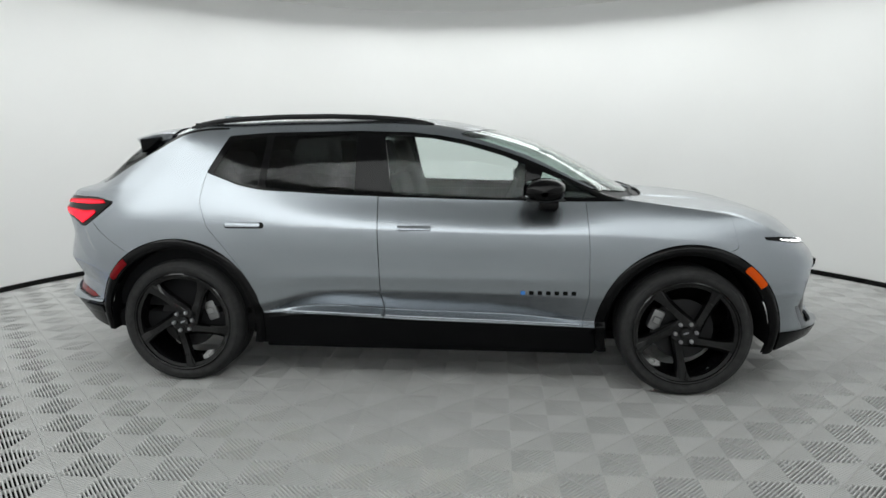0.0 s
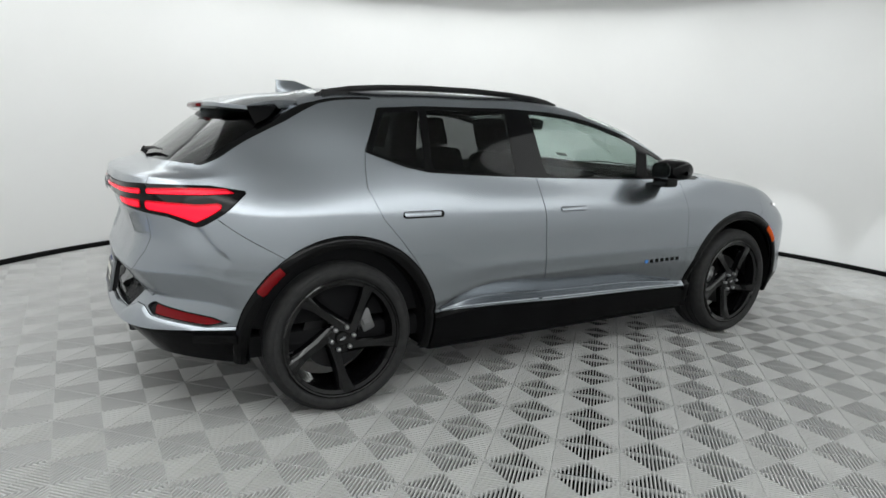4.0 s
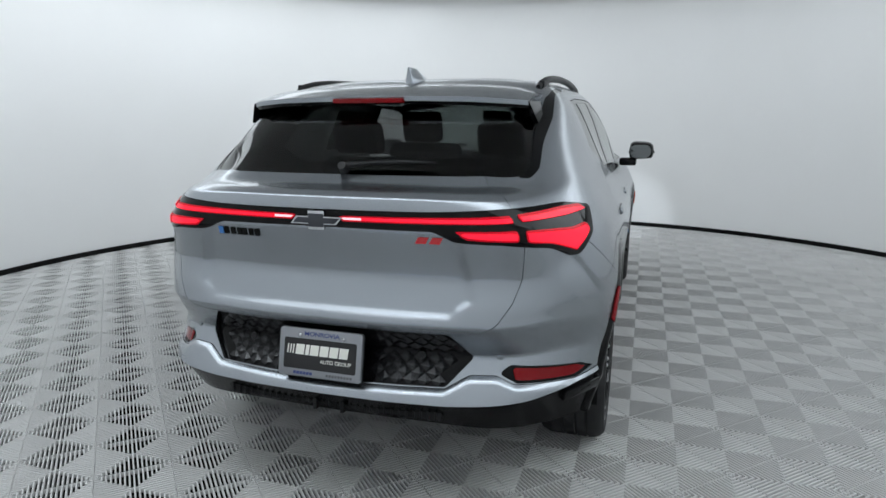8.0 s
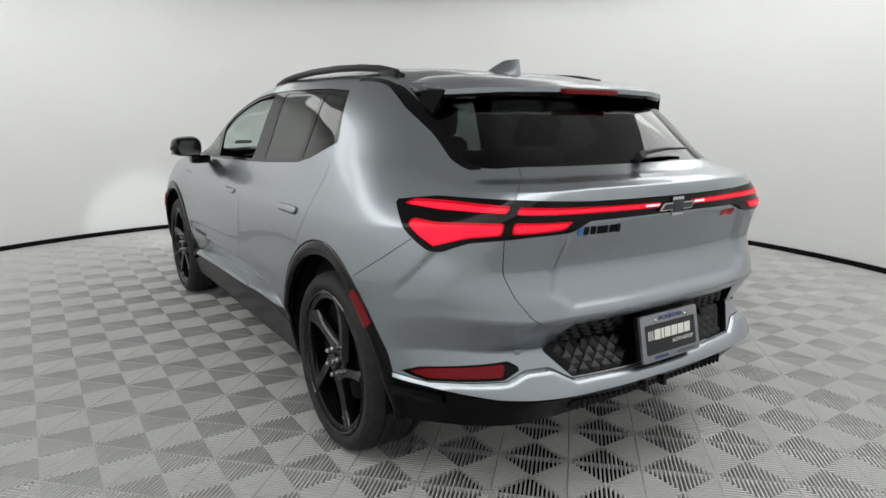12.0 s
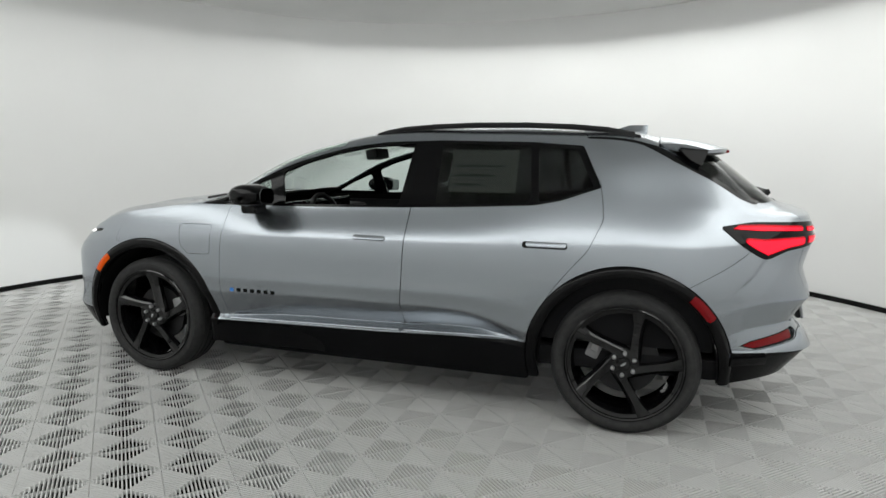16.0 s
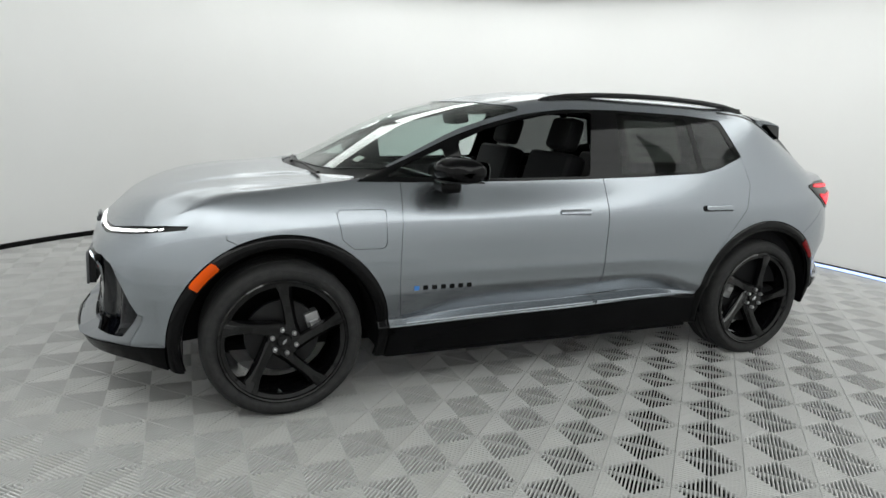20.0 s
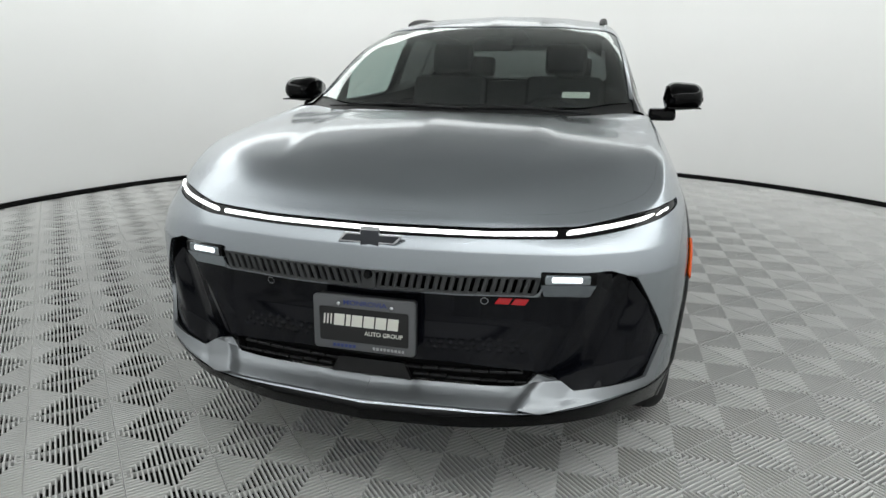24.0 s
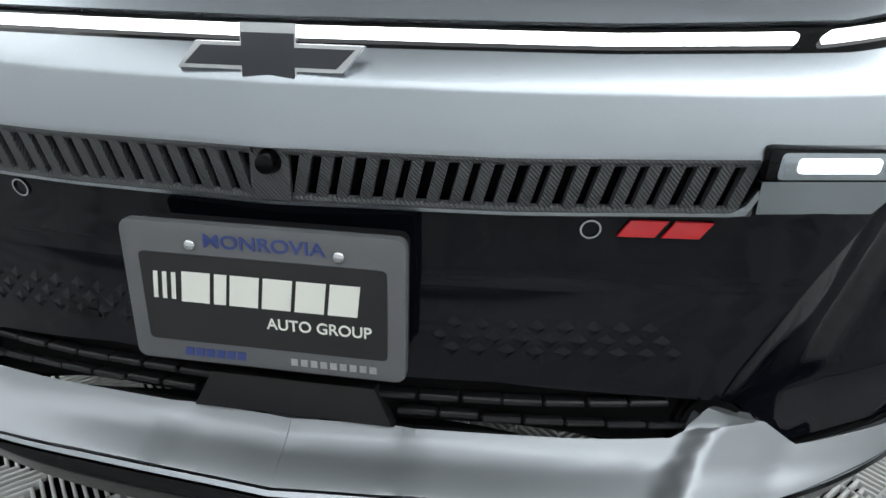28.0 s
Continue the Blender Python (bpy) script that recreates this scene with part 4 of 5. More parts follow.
# roof spoiler: top blade, underside and end blades
prof = [(0.0, -1.975, 1.478), (.20, -1.970, 1.477), (.40, -1.945, 1.473), (.52, -1.90, 1.466), (.595, -1.835, 1.462)]
front_ = [(0.0, -1.60, 1.545), (.20, -1.60, 1.543), (.40, -1.60, 1.535), (.52, -1.60, 1.522), (.615, -1.60, 1.492)]
bm = bmesh.new()
grid = []
for sg in (-1, 1):
    for (y, x, z), (yf, xf, zf) in (zip(prof[::-1], front_[::-1]) if sg < 0 else list(zip(prof, front_))[1:]):
        col = []
        for w in (0, .25, .5, .75, 1):
            bulge = .012 * math.sin(math.pi * w)
            col.append(bm.verts.new((xf + (x - xf) * w, sg * (yf + (y - yf) * w), zf + (z - zf) * w + bulge)))
        col.append(bm.verts.new((x + .004, sg * y, z - .018)))
        col.append(bm.verts.new((x + .10, sg * (y - .01), z - .022)))
        col.append(bm.verts.new((xf - .04, sg * (yf - .02), zf - .03)))
        grid.append(col)
for p, q in zip(grid, grid[1:]):
    for i in range(7):
        bm.faces.new((p[i], p[i + 1], q[i + 1], q[i]))
bm.faces.new(grid[0])
bm.faces.new(grid[-1][::-1])
bmesh.ops.recalc_face_normals(bm, faces=bm.faces)
spoiler = part("roof_spoiler", bm, PAINT, car, "silver roof spoiler")
bm = bmesh.new()
grid = []
for sg in (-1, 1):
    for (y, x, z), (yf, xf, zf) in (zip(prof[::-1], front_[::-1]) if sg < 0 else list(zip(prof, front_))[1:]):
        grid.append([bm.verts.new(p) for p in ((x + .004, sg * y, z - .014), (x + .012, sg * (y - .002), z - .030), (x + .13, sg * (y - .012), z - .036), (xf - .10, sg * (yf - .03), zf - .062))])
for p, q in zip(grid, grid[1:]):
    for i in range(3):
        bm.faces.new((p[i], p[i + 1], q[i + 1], q[i]))
bmesh.ops.recalc_face_normals(bm, faces=bm.faces)
part("spoiler_underside", bm, BLACK, spoiler, "gloss black spoiler underside")
for s in (1, -1):
    bm = bmesh.new()
    out = [(-1.70, .618, 1.462), (-1.838, .597, 1.458), (-1.808, .632, 1.378), (-1.745, .636, 1.412)]
    a = [bm.verts.new((x, s * y, z)) for x, y, z in out]
    b = [bm.verts.new((x + .012, s * (y - .022), z - .004)) for x, y, z in out]
    bm.faces.new(a)
    bm.faces.new(b[::-1])
    for i in range(4):
        bm.faces.new((a[i], a[(i + 1) % 4], b[(i + 1) % 4], b[i]))
    bmesh.ops.recalc_face_normals(bm, faces=bm.faces)
    part("spoiler_end_blade", bm, BLACK, spoiler, "gloss black spoiler end blade")
bm = bmesh.new()
box(bm, -1.986, -1.94, -.145, .145, 1.452, 1.470, .004)
part("high_brake_light", bm, REDLENS, spoiler, "red high brake light")

# rear wiper
tube([(-2.215, -.02, 1.232), (-2.205, -.10, 1.240), (-2.195, -.20, 1.246), (-2.18, -.34, 1.244)], [.015, .011, .009, .005], SATIN, "rear_wiper", car, "black rear wiper arm", 0.7)
bm = bmesh.new()
bmesh.ops.create_cone(bm, cap_ends=True, segments=20, radius1=.020, radius2=.015, depth=.030, matrix=pose(-2.225, -.012, 1.225, 0, -60, 0))
part("wiper_pivot", bm, SATIN, car, "black wiper pivot cap")

# windscreen wipers
for a, b in (((1.26, .58, 1.128), (1.30, -.05, 1.142)), ((1.31, .05, 1.140), (1.20, -.60, 1.132))):
    A_, B_ = Vector(a), Vector(b)
    tube([A_, A_.lerp(B_, .5) + Vector((0, 0, .012)), B_], [.010, .008, .005], SATIN, "windscreen_wiper", car, "black windscreen wiper", 0.8)

# door mirrors
for s in (1, -1):
    V, F = [], []
    n1, n2 = 16, 24
    for i in range(n1 + 1):
        w = i / n1
        y = .905 + .182 * w
        k = max(0, 1 - abs(2 * w - 1) ** 4) ** (1 / 3)
        xf, xr = .64 + (.158 - .045 * w) * k, .64 - .108 * min(1, k * 1.15) + .03 * w
        zt, zb = 1.165 + .086 * k - .012 * w, 1.165 - .056 * k + .012 * w
        for j in range(n2):
            a = 2 * math.pi * j / n2
            c, d = math.cos(a), math.sin(a)
            px = (xf + xr) / 2 + (xf - xr) / 2 * math.copysign(abs(c) ** .95, c)
            pz = (zt + zb) / 2 + (zt - zb) / 2 * math.copysign(abs(d) ** .9, d)
            V.append((px, s * y, pz))
    for i in range(n1):
        for j in range(n2):
            q = (j + 1) % n2
            f = (i * n2 + j, i * n2 + q, (i + 1) * n2 + q, (i + 1) * n2 + j)
            F.append(f if s > 0 else f[::-1])
    mir = from_data("door_mirror", V, F, BLACK, car, "gloss black door mirror housing")
    bm = bmesh.new()
    box(bm, .635, .745, min(s * .84, s * .965), max(s * .84, s * .965), 1.066, 1.124, .024, 3)
    part("mirror_foot", bm, BLACK, mir, "gloss black mirror foot")
    add_slab("mirror_glass", rounded(.140, .092, .036), .003, MIRROR, mir, Matrix.Translation((.541, s * .990, 1.176)) @ look((0, 0, 0), (1, 0, .0)).to_3x3().to_4x4(), "mirror glass")
    bm = bmesh.new()
    box(bm, .565, .770, min(s * .925, s * 1.07), max(s * .925, s * 1.07), 1.127, 1.133, .002, 1)
    part("mirror_strip", bm, SATIN, mir, "thin black mirror joint strip")

# door handles, set flush in their pockets
for s in (1, -1):
    for key, x0, x1, z in (("f", -.165, .052, .954), ("r", -1.174, -.942, .965)):
        p, n = skin_at((x0 + x1) / 2, z)
        m = seat_on(p, n, s, -.004)
        add_slab("handle_pocket", rounded(x1 - x0 + .002, .036, .017), .0048, BLACK, doors[key, s], m, "black handle pocket")
        add_slab("door_handle", rounded((x1 - x0) * .90, .029, .011), .013, PAINT, doors[key, s], m @ pose(.008 * s, .001, .001, -9, 0, 0), "silver pull-out door handle", .005)
        # model name as plain bars, the first one blue
    p, n = skin_at(.70, .596)
    m0 = seat_on(p, n, s, .001)
    for k in range(7):
        off = (k - 3) * .0475
        add_slab("name_bar", [(-.013, -.011), (.013, -.011), (.013, .011), (-.013, .011)], .002, BLUE if k == 0 else BLACK, doors["f", s], m0 @ Matrix.Translation((off, 0, 0)), "small blue badge bar" if k == 0 else "small black badge bar")
    # bright lower door lip
    for key, xa, xb in (("f", .88, -.24), ("r", -.27, -.93)):
        line = []
        for x in np.linspace(xa, xb, 10):
            z = np.interp(x, [-.93, -.65, -.1, .5, .9], [.447, .446, .427, .415, .405])
            line.append((x, s * (skin_at(x, z)[0][1] + .001), z))
        tube(line, .006, PAINT, "door_lip", doors[key, s], "silver lower door lip", 1.3)

# side markers in the arch trims
for s in (1, -1):
    for nm, wx, a0, a1, mt, lab in (("side_marker", WF, 36, 53, AMBER, "amber front side marker"), ("side_marker", WR, 129, 146, REDLENS, "red rear side marker")):
        sh = arch["front" if wx > 0 else "rear"]

        def wedge(P, A, wx=wx, a0=a0, a1=a1):
            a = np.degrees(np.arctan2(P[:, 2] - WZ, P[:, 0] - wx))
            r = np.hypot(P[:, 0] - wx, P[:, 2] - WZ)
            return np.minimum(np.minimum((a - a0), (a1 - a)) * .008, np.minimum(r - .462, .502 - r))

        body_panel(nm, sh.cut(wedge)[0].moved(.005), mt, car, lab, .006, s)

# rear: badges, plate, camera, sensors, facets, diffuser
def emblem(m, parent, w=.192, h=.064):
    k = h / 2
    arm = k * .42
    outer = [(-w / 2, -arm), (-.03, -arm), (-.03, -k), (.03, -k), (.03, -arm), (w / 2 - .022, -arm), (w / 2, arm), (.03, arm), (.03, k), (-.03, k), (-.03, arm), (-w / 2 + .022, arm)]
    add_slab("emblem_rim", outer, .008, CHROME, parent, m, "chrome rim of the emblem", .002)
    inner = [(x * .90 + (0.001 if x > 0 else -0.001), y * .70) for x, y in outer]
    add_slab("emblem_field", inner, .0095, EMBLEM, parent, m, "dark grey emblem field", .001)


p, n = skin_at(0, 1.062, "rear")
emblem(seat_on(p, (-1, 0, 0), 1, .004), tail_ob)
for k in range(7):
    y = .415 - k * .0265
    p, n = skin_at(y, .998, "rear")
    add_slab("name_bar", [(-.0095, -.013), (.0095, -.013), (.0095, .013), (-.0095, .013)], .002, BLUE if k == 0 else BLACK, gate_ob, seat_on(p, n, 1, -.0138), "small blue badge bar" if k == 0 else "small black badge bar")
for k in range(2):
    p, n = skin_at(.355 + .045 * k, 1.002, "rear")
    add_slab("trim_badge", [(-.024, -.011), (.012, -.011), (.024, .011), (-.012, .011)], .002, RED, gate_ob, seat_on(p, n, -1, -.0138), "red slanted trim badge")


def plate(m, parent, framed):
    """A dealer plate in its frame, lettered; x to the reader's right, y up, z out."""
    fr = part("plate_frame", slab(rounded(.316, .168, .012), .012, .003), framed, parent, "plastic plate frame")
    fr.matrix_world = m
    add_slab("plate_insert", rounded(.276, .106, .006), .0015, PLATEBK, fr, m @ Matrix.Translation((0, -.004, .0115)), "black dealer plate")
    z = .0134
    for k in range(3):
        add_slab("slanted_bar", [(-.004, -.016), (.001, -.016), (.004, .016), (-.001, .016)], .0006, WHITE, fr, m @ Matrix.Translation((-.122 + .0105 * k, .011, z)), "white slanted bar")
    for k in range(6):
        # the dealer's mark, letter by letter, as plain blocks
        add_slab("mark_block", [(-.0185, -.018), (.0140, -.018), (.0180, .018), (-.0145, .018)] if k != 1 else [(-.009, -.018), (.005, -.018), (.009, .018), (-.005, .018)], .0006, WHITE, fr, m @ Matrix.Translation((-.073 + [-.002, .0260, .0535, .0905, .1275, .1645][k], .011, z)), "white letter-sized block")
    text_part("plate_lettering", "AUTO GROUP", .0185, WHITE, fr, m @ Matrix.Translation((.062, -.0255, z)), "white lettering", .0003, 0, .118)
    text_part("plate_lettering", "MONROVIA", .021, NAVY, fr, m @ Matrix.Translation((.005, .0655, .0125)), "navy lettering", .0008, 0, .134)
    for k in range(6):
        add_slab("mark_block", [(-.0055, -.005), (.0045, -.005), (.006, .005), (-.004, .005)], .0007, NAVY, fr, m @ Matrix.Translation((-.093 + k * .0125, -.0705, .0122)), "navy letter-sized block")
    for k in range(9):
        add_slab("mark_block", [(-.004, -.0045), (.004, -.0045), (.004, .0045), (-.004, .0045)], .0006, GREYPL if framed is SILVERP else CHROME, fr, m @ Matrix.Translation((.032 + k * .0112, -.0705, .0122)), "raised letter-sized block")
    for sx in (-.077, .087):
        bm = bmesh.new()
        bmesh.ops.create_uvsphere(bm, u_segments=12, v_segments=8, radius=.007, matrix=Matrix.Diagonal((1, 1, .6, 1)))
        part("plate_screw", bm, CHROME, fr, "domed screw head").matrix_world = m @ Matrix.Translation((sx, .060, .013))
    return fr


rm = seat_on((-2.412, 0, .595), (-.98, 0, .2), 1)
plate(rm, car, SILVERP)
bm = slab(rounded(.306, .158, .01), .02)
part("plate_bracket", bm, SATIN, car, "black plate bracket").matrix_world = rm @ Matrix.Translation((0, 0, -.022))
facet = bmesh.new()
a, b, c, d, e = (facet.verts.new(p) for p in ((-.026, 0, 0), (0, -.024, 0), (.026, 0, 0), (0, .024, 0), (.008, -.006, .008)))
for f in ((a, b, e), (b, c, e), (c, d, e), (d, a, e)):
    facet.faces.new(f)
facet_mesh = bpy.data.meshes.new("facet")
facet.to_mesh(facet_mesh)
facet.free()
FACET = material("dark_facet_plastic", (0.014, 0.0145, 0.016), 0.22, 0.3)
facet_mesh.materials.append(FACET)
for i in range(-9, 10):
    for j in range(8):
        w, z = i * .052 + (.026 if j % 2 else 0), .530 + j * .0215
        half = np.interp(z, [.512, .602, .70], [.43, .50, .44])
        if abs(w) > half - .02 or (abs(w) < .165 and .52 < z < .70):
            continue
        p, n = skin_at(abs(w), z, "rear")
        ob = link("facet", facet_mesh, hex_ob)
        ob.matrix_world = seat_on(p, n, 1 if w > 0 else -1, -.0195)
for s in (1, -1):
    p, n = skin_at(.615, .607, "rear")
    add_slab("parking_sensor", rounded(.024, .024, .0115), .002, PAINT, car, seat_on(p, n, s, .001), "round silver parking sensor", .0005)
    p, n = skin_at(.335, .598, "rear")
    V2, F2 = revolve([(.0, .004), (.011, .004), (.011, .0055), (.0135, .0055), (.0135, .0)], 24, "z")
    from_data("round_cover", V2, F2, SATIN, hex_ob, "small round black cover").matrix_world = seat_on(p, n, s, -.014)
    p, n = skin_at(1.00, .435, "rear")
    bm = bmesh.new()
    box(bm, -.10, .10, -.022, .022, -.01, .008, .006)
    o = part("valance_vent", bm, BLACK, car, "gloss black corner vent")
    o.matrix_world = seat_on(p, n, s, 0)
bm = bmesh.new()
box(bm, -2.362, -2.25, -.42, .42, .380, .420, .010)
dif = part("diffuser", bm, SATIN, car, "black ribbed diffuser")
for k in range(31):
    y = -.40 + k * .0267
    bm = bmesh.new()
    big = k in (13, 17)
    box(bm, -2.378 if big else -2.370, -2.25, y - (.007 if big else .003), y + (.007 if big else .003), .366 if big else .381, .418, .002, 1)
    part("diffuser_fin", bm, SATIN, dif)

# front: badge, grille, lamps, panel details, plate
p, n = skin_at(0, .832, "front")
emblem(seat_on((p[0], 0, .832), (1, 0, .12), 1, .002), lampbar, .20, .066)
p, n = skin_at(0, .714, "front")
bm = slab([(-.022, -.028), (.022, -.028), (.022, .028), (-.022, .028)], .006, .002)
bm.transform(seat_on((p[0], 0, .716), (1, 0, .05), 1, -.008))
gr = part("upper_grille", bm, CARBON, car, "dark woven-look upper grille")
for s in (1, -1):
    for k in range(20):
        w = .034 + k * .0238
        zc, hh = np.interp(w, [0, .25, .5], [.716, .7155, .7215]), .0265
        p, n = skin_at(w, zc, "front")
        m = seat_on(p, n, s, -.012)
        lean = .006 * s
        add_slab("grille_slat", [(-.0072 - lean, -hh), (.0065 - lean, -hh), (.0072 + lean, hh), (-.0065 + lean, hh)], .010, CARBON, gr, m, "", .002)
    for zz, nm in ((-.0275, "grille_rail_lower"), (.0275, "grille_rail_upper")):
        pts = []
        for w in np.linspace(.02, .50, 9):
            zc = np.interp(w, [0, .25, .5], [.716, .7155, .7215]) + zz
            p, n = skin_at(w, zc, "front")
            pts.append(Vector((p[0], s * p[1], zc)) - Vector((n[0], s * n[1], n[2])) * .006)
        tube(pts, .006, CARBON, nm, gr)
bm = bmesh.new()
bmesh.ops.create_cone(bm, cap_ends=True, segments=24, radius1=.014, radius2=.010, depth=.014)
cam_ob = part("front_camera", bm, BLACK, gr, "small black camera lens")
p, n = skin_at(0, .729, "front")
cam_ob.matrix_world = seat_on((p[0], 0, .730), (1, 0, 0), 1, .002)
LENS = glow("lit_lens", (0.9, 0.95, 1.0), 2.5)
REFLECT = material("lamp_reflector", (0.42, 0.46, 0.50), 0.20, 1.0)
for s in (1, -1):
    p, n = skin_at(.578, .735, "front")
    m = seat_on(p, n, s, -.020)
    bm = bmesh.new()
    box(bm, -.078, .078, -.003, .032, -.03, .026, .007, 2)
    hl = part("headlamp", bm, BLACK, car, "black headlamp module, lit")
    hl.matrix_world = m
    add_slab("lamp_bezel", rounded(.126, .028, .006), .003, REFLECT, hl, m @ Matrix.Translation((-.004 * s, .014, .0250)), "silver lamp bezel", .001)
    add_slab("headlamp_lens", rounded(.084, .015, .004), .003, LENS, hl, m @ Matrix.Translation((-.006 * s, .015, .0275)), "lit white headlamp lens", .001)
    bm = bmesh.new()
    v = [bm.verts.new(q) for q in ((-.078, -.003, .024), (.078, -.003, .024), (.064, -.046, .006), (-.064, -.046, .006), (-.078, -.003, .014), (.078, -.003, .014), (.064, -.050, -.004), (-.064, -.050, -.004))]
    for f in ((0, 1, 2, 3), (7, 6, 5, 4), (0, 4, 5, 1), (1, 5, 6, 2), (2, 6, 7, 3), (3, 7, 4, 0)):
        bm.faces.new([v[i] for i in f])
    bmesh.ops.recalc_face_normals(bm, faces=bm.faces)
    part("lamp_scoop", bm, REFLECT, hl, "silver lamp scoop").matrix_world = m
    # sensor rings in the black panel
    p, n = skin_at(.341, .665, "front")
    V2, F2 = revolve([(.0095, 0), (.0115, 0), (.0115, .002), (.0095, .002), (.0095, 0)], 24, "z")
    from_data("parking_sensor", V2, F2, CHROME, fpanel, "thin ring of a parking sensor").matrix_world = seat_on(p, n, s, -.011)
for k in range(2):
    p, n = skin_at(.395 + .047 * k, .6675, "front")
    add_slab("trim_badge", [(-.026, -.010), (.014, -.010), (.026, .010), (-.014, .010)], .003, RED, fpanel, seat_on(p, n, 1, -.011), "red slanted trim badge", .0008)
p, n = skin_at(0, .585, "front")
fm = seat_on((2.355, -.004, .583), (1, 0, .03), 1)
plate(fm, car, GREYPL)
part("plate_bracket", slab(rounded(.306, .158, .01), .03), SATIN, car, "black plate bracket").matrix_world = fm @ Matrix.Translation((0, 0, -.031))
for i in range(-9, 10):
    for j in range(2):
        w, z = (i + .5 * j) * .052, .424 + .020 * j
        if abs(w) > .47 or abs(w) < .13:
            continue
        p, n = skin_at(abs(w), z, "front")
        bm = bmesh.new()
        box(bm, -.024, .024, -.004, .004, 0, .02, .002, 1)
        part("intake_bar", bm, SATIN, car, "black lower intake bar").matrix_world = seat_on(p, n, 1 if w > 0 else -1, -.036)

# small facets along the foot of the closed panel, and a square cover
front_facet = facet_mesh.copy()
front_facet.transform(Matrix.Diagonal((.62, .62, .5, 1)))
front_facet.materials[0] = PANELBLACK
for i in range(-15, 16):
    for j in range(3):
        w, z = (i + .5 * (j % 2)) * .0325, .514 + .0155 * j
        if .165 < abs(w) < .485 - .03 * j:
            p, n = skin_at(abs(w), z, "front")
            link("facet", front_facet, fpanel).matrix_world = seat_on(p, n, 1 if w > 0 else -1, -.0135 - .003 * max(0, .53 - z) / .06)
p, n = skin_at(.285, .515, "front")
add_slab("tow_cover", rounded(.050, .030, .004), .0012, BLACK, fpanel, seat_on(p, n, -1, -.0135), "square towing eye cover", .0006)

p, n = skin_at(0, .432, "front")
add_slab("sensor_cover", [(-.13, -.025), (.13, -.025), (.105, .024), (-.105, .024)], .02, SATIN, car, seat_on((p[0], 0, .432), (1, 0, .2), 1, -.036), "smoked black sensor cover", .006)

# ---- cabin ----
def cushion(bm, x0, x1, y0, y1, z0, z1, r=.04):
    box(bm, x0, x1, y0, y1, z0, z1, r, 3)


for s in (1, -1):
    bm = bmesh.new()
    cushion(bm, -.08, .42, s * .37 - .25, s * .37 + .25, .52, .68)
    seat = part("front_seat_cushion", bm, CLOTH, car, "black front seat")
    bm = bmesh.new()
    cushion(bm, -.07, .07, -.24, .24, 0, .60, .05)
    o = part("seat_back", bm, CLOTH, seat, "black seat back")
    o.matrix_world = pose(-.10, s * .37, .66, 0, -16, 0)
    bm = bmesh.new()
    cushion(bm, -.055, .045, -.13, .13, .62, .82, .045)
    for q in (-.06, .06):
        bmesh.ops.create_cone(bm, segments=8, radius1=.006, radius2=.006, depth=.1, matrix=pose(0, q, .61))
    o = part("headrest", bm, CLOTH, seat, "black headrest")
    o.matrix_world = pose(-.10, s * .37, .66, 0, -16, 0)
    bm = bmesh.new()
    cushion(bm, -.05, .04, -.13, .13, .58, .74, .04)
    o = part("rear_headrest", bm, CLOTH, car, "black rear headrest")
    o.matrix_world = pose(-1.02, s * .38, .68, 0, -20, 0)
bm = bmesh.new()
cushion(bm, -.95, -.46, -.62, .62, .50, .66)
part("rear_bench", bm, CLOTH, car, "black rear bench")
bm = bmesh.new()
cushion(bm, -.07, .07, -.63, .63, 0, .56, .05)
part("rear_backrest", bm, CLOTH, car, "black rear backrest").matrix_world = pose(-.98, 0, .66, 0, -20, 0)
bm = bmesh.new()
cushion(bm, .66, 1.16, -.72, .72, .70, 1.045, .08)
dash = part("dashboard", bm, CLOTH, car, "black dashboard")
bm = bmesh.new()
box(bm, .645, .665, -.30, .62, 1.0, 1.115, .008)
part("display_screen", bm, BLACK, dash, "wide black display")
V2, F2 = revolve([(.170, -.012), (.178, -.018), (.190, -.016), (.195, 0), (.190, .016), (.178, .018), (.170, .012), (.170, -.012)], 40)
wh = from_data("steering_wheel", V2, F2, CLOTH, car, "black steering wheel")
wh.matrix_world = pose(.47, .37, .99, 0, 0, 90) @ pose(0, 0, 0, -66 + 90, 0, 0)
bm = bmesh.new()
box(bm, -.175, .175, -.012, .012, -.03, .03, .01)
box(bm, -.03, .03, -.012, .012, -.17, 0, .01)
part("steering_spokes", bm, CLOTH, wh, "black steering wheel spokes")
bm = bmesh.new()
cushion(bm, -.045, .045, -.11, .11, -.035, .035, .02)
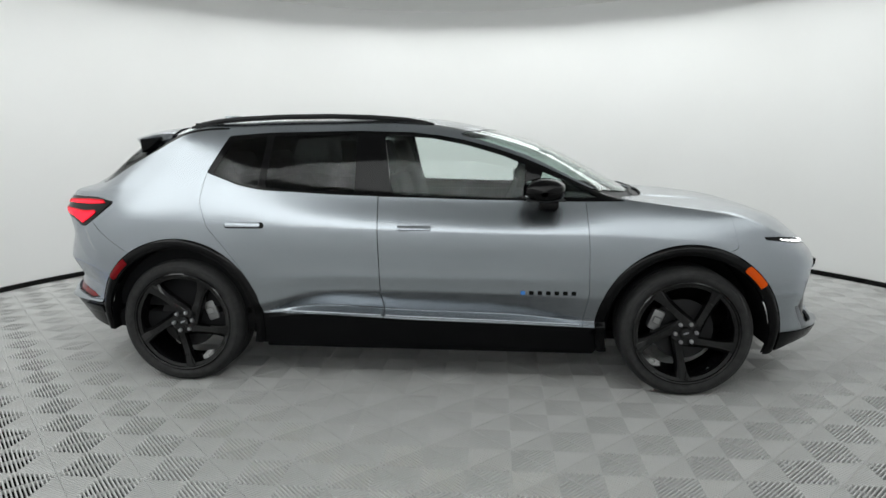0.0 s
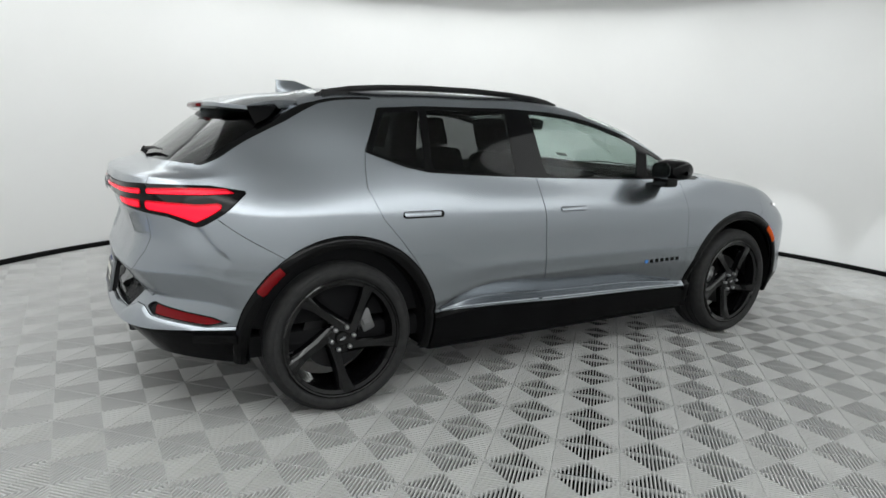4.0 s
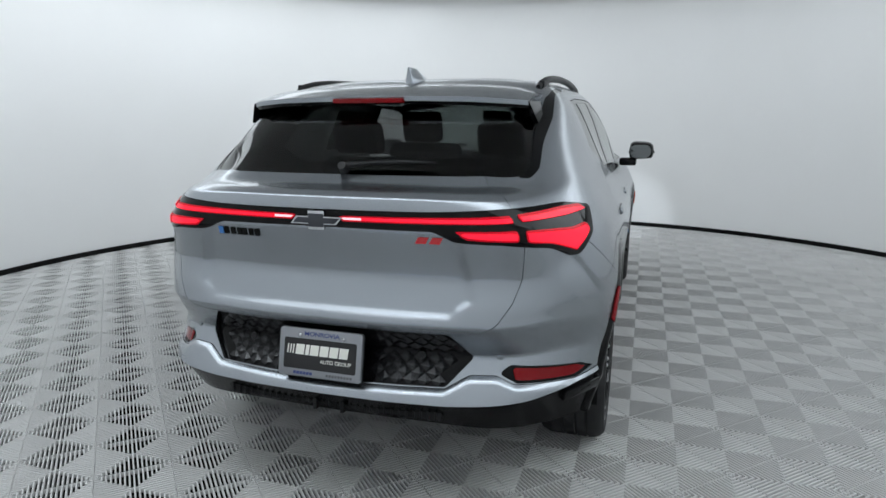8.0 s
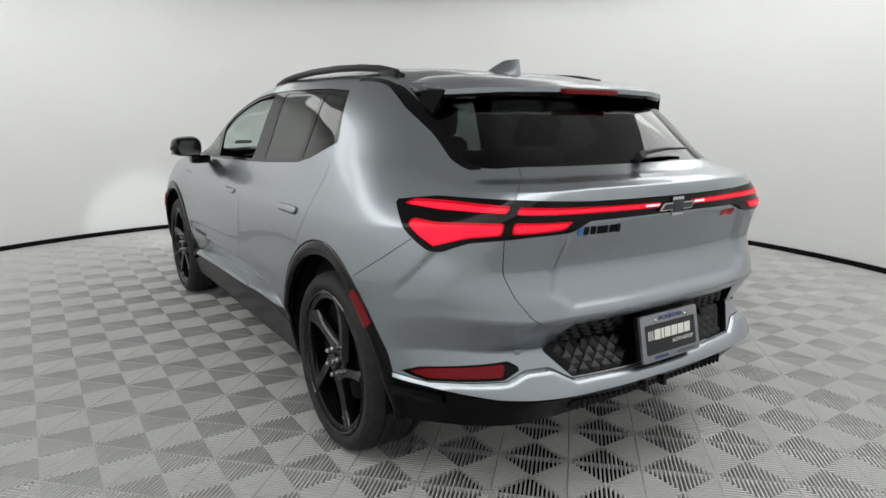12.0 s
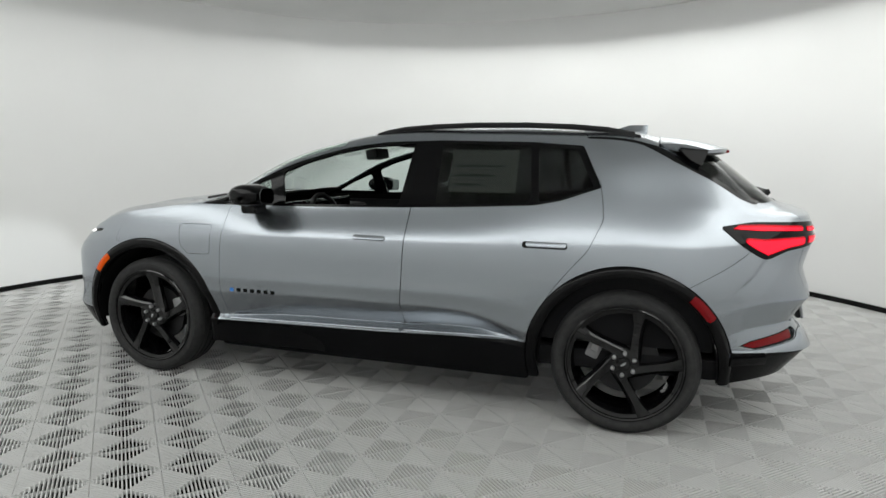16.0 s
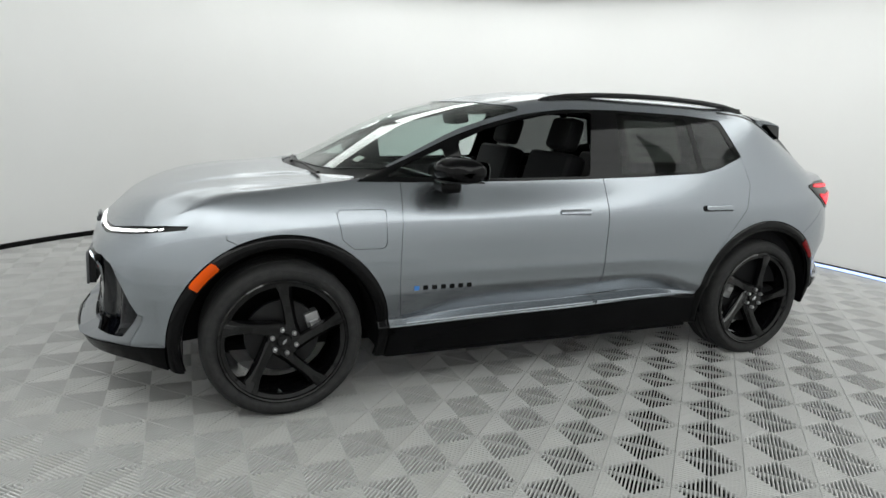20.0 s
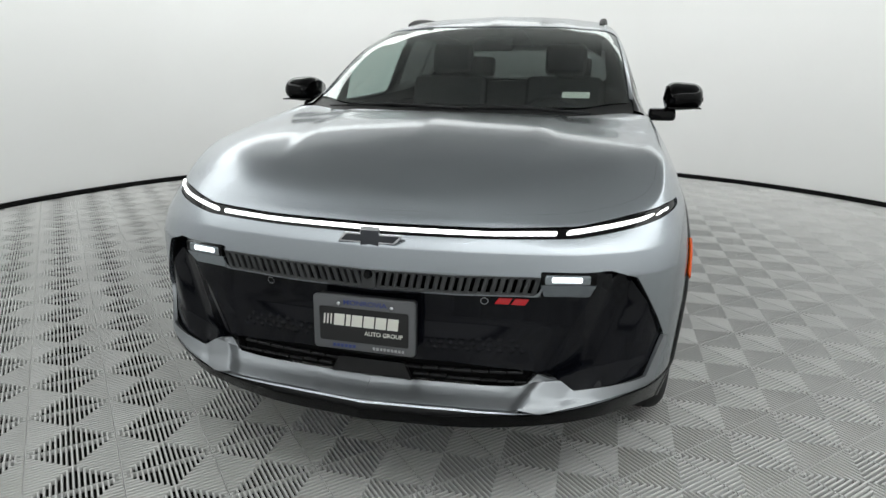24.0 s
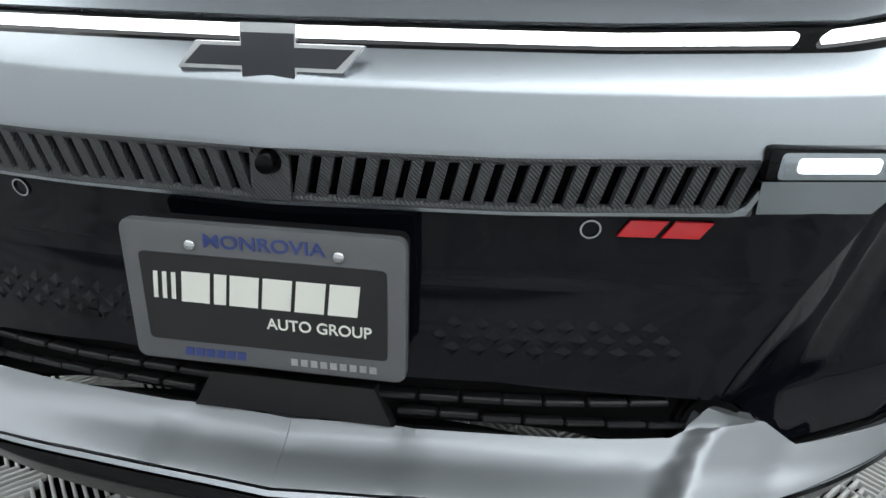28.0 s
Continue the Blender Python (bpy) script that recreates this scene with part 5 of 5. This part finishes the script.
part("inside_mirror", bm, SATIN, car, "black inside mirror").matrix_world = pose(.28, 0, 1.43, 0, 12, 0)
bm = bmesh.new()
box(bm, -1.95, .95, -.84, .84, .30, .42, .05)
cushion(bm, -.2, .7, -.12, .12, .42, .68, .04)
part("cabin_floor", bm, CLOTH, car, "dark cabin floor and console")
for s in (1, -1):
    bm = bmesh.new()
    box(bm, -1.9, .9, s * .82 - .02, s * .82 + .02, .45, 1.06, .015)
    part("door_lining", bm, CLOTH, car, "black door lining")
bm = bmesh.new()
box(bm, -1.98, -1.16, -.66, .66, .44, .96, .04)
part("load_cover", bm, CLOTH, car, "black load area lining")
HEAD = material("grey_headliner", (0.05, 0.05, 0.052), 0.9)
lin = SKIN.cut(both(v_from(7.3), u_from(7.6), lambda P, A: P[:, 0] + 1.75))[0].moved(-0.035)
body_panel("headliner", lin, HEAD, car, "dark grey headliner", .01)
# papers behind the glass
PAPER = material("pale_paper", (0.62, 0.66, 0.60), 0.7)
sheet = tagged(add_slab("price_sheet", [(-.19, -.125), (.19, -.125), (.19, .125), (-.19, .125)], .001, PAPER, None, seat_on((-.68, .735, 1.335), (0, .9, .38), 1, 0)), "pale printed sheet taped inside the car's rear side glass", "paper sheet")
for k in range(3):
    add_slab("print_bar", [(-.15, -.006), (.12 - .06 * k, -.006), (.12 - .06 * k, .006), (-.15, .006)], .0006, GREYPL, sheet, seat_on((-.68, .7365, 1.335), (0, .9, .38), 1, .001) @ Matrix.Translation((0, .03 - .055 * k, 0)), "grey printed line")
tagged(add_slab("windscreen_label", [(-.06, -.022), (.06, -.022), (.06, .022), (-.06, .022)], .001, WHITE, None, seat_on((1.035, .51, 1.19), (.55, 0, .83), 1, 0)), "small white paper label behind the car's windscreen", "label")

# headlamp beams thrown on the wall ahead
for s in (1, -1):
    d = lamp("headlamp_beam", "SPOT", 42, look((2.33, s * .60, .745), (4.3, s * .72, .16)), (0.92, 0.97, 1.0))
    d.spot_size, d.spot_blend, d.shadow_soft_size = radians(38), 0.55, 0.02

# the car stands a little to the left of the booth's middle line
car.location.y = .006
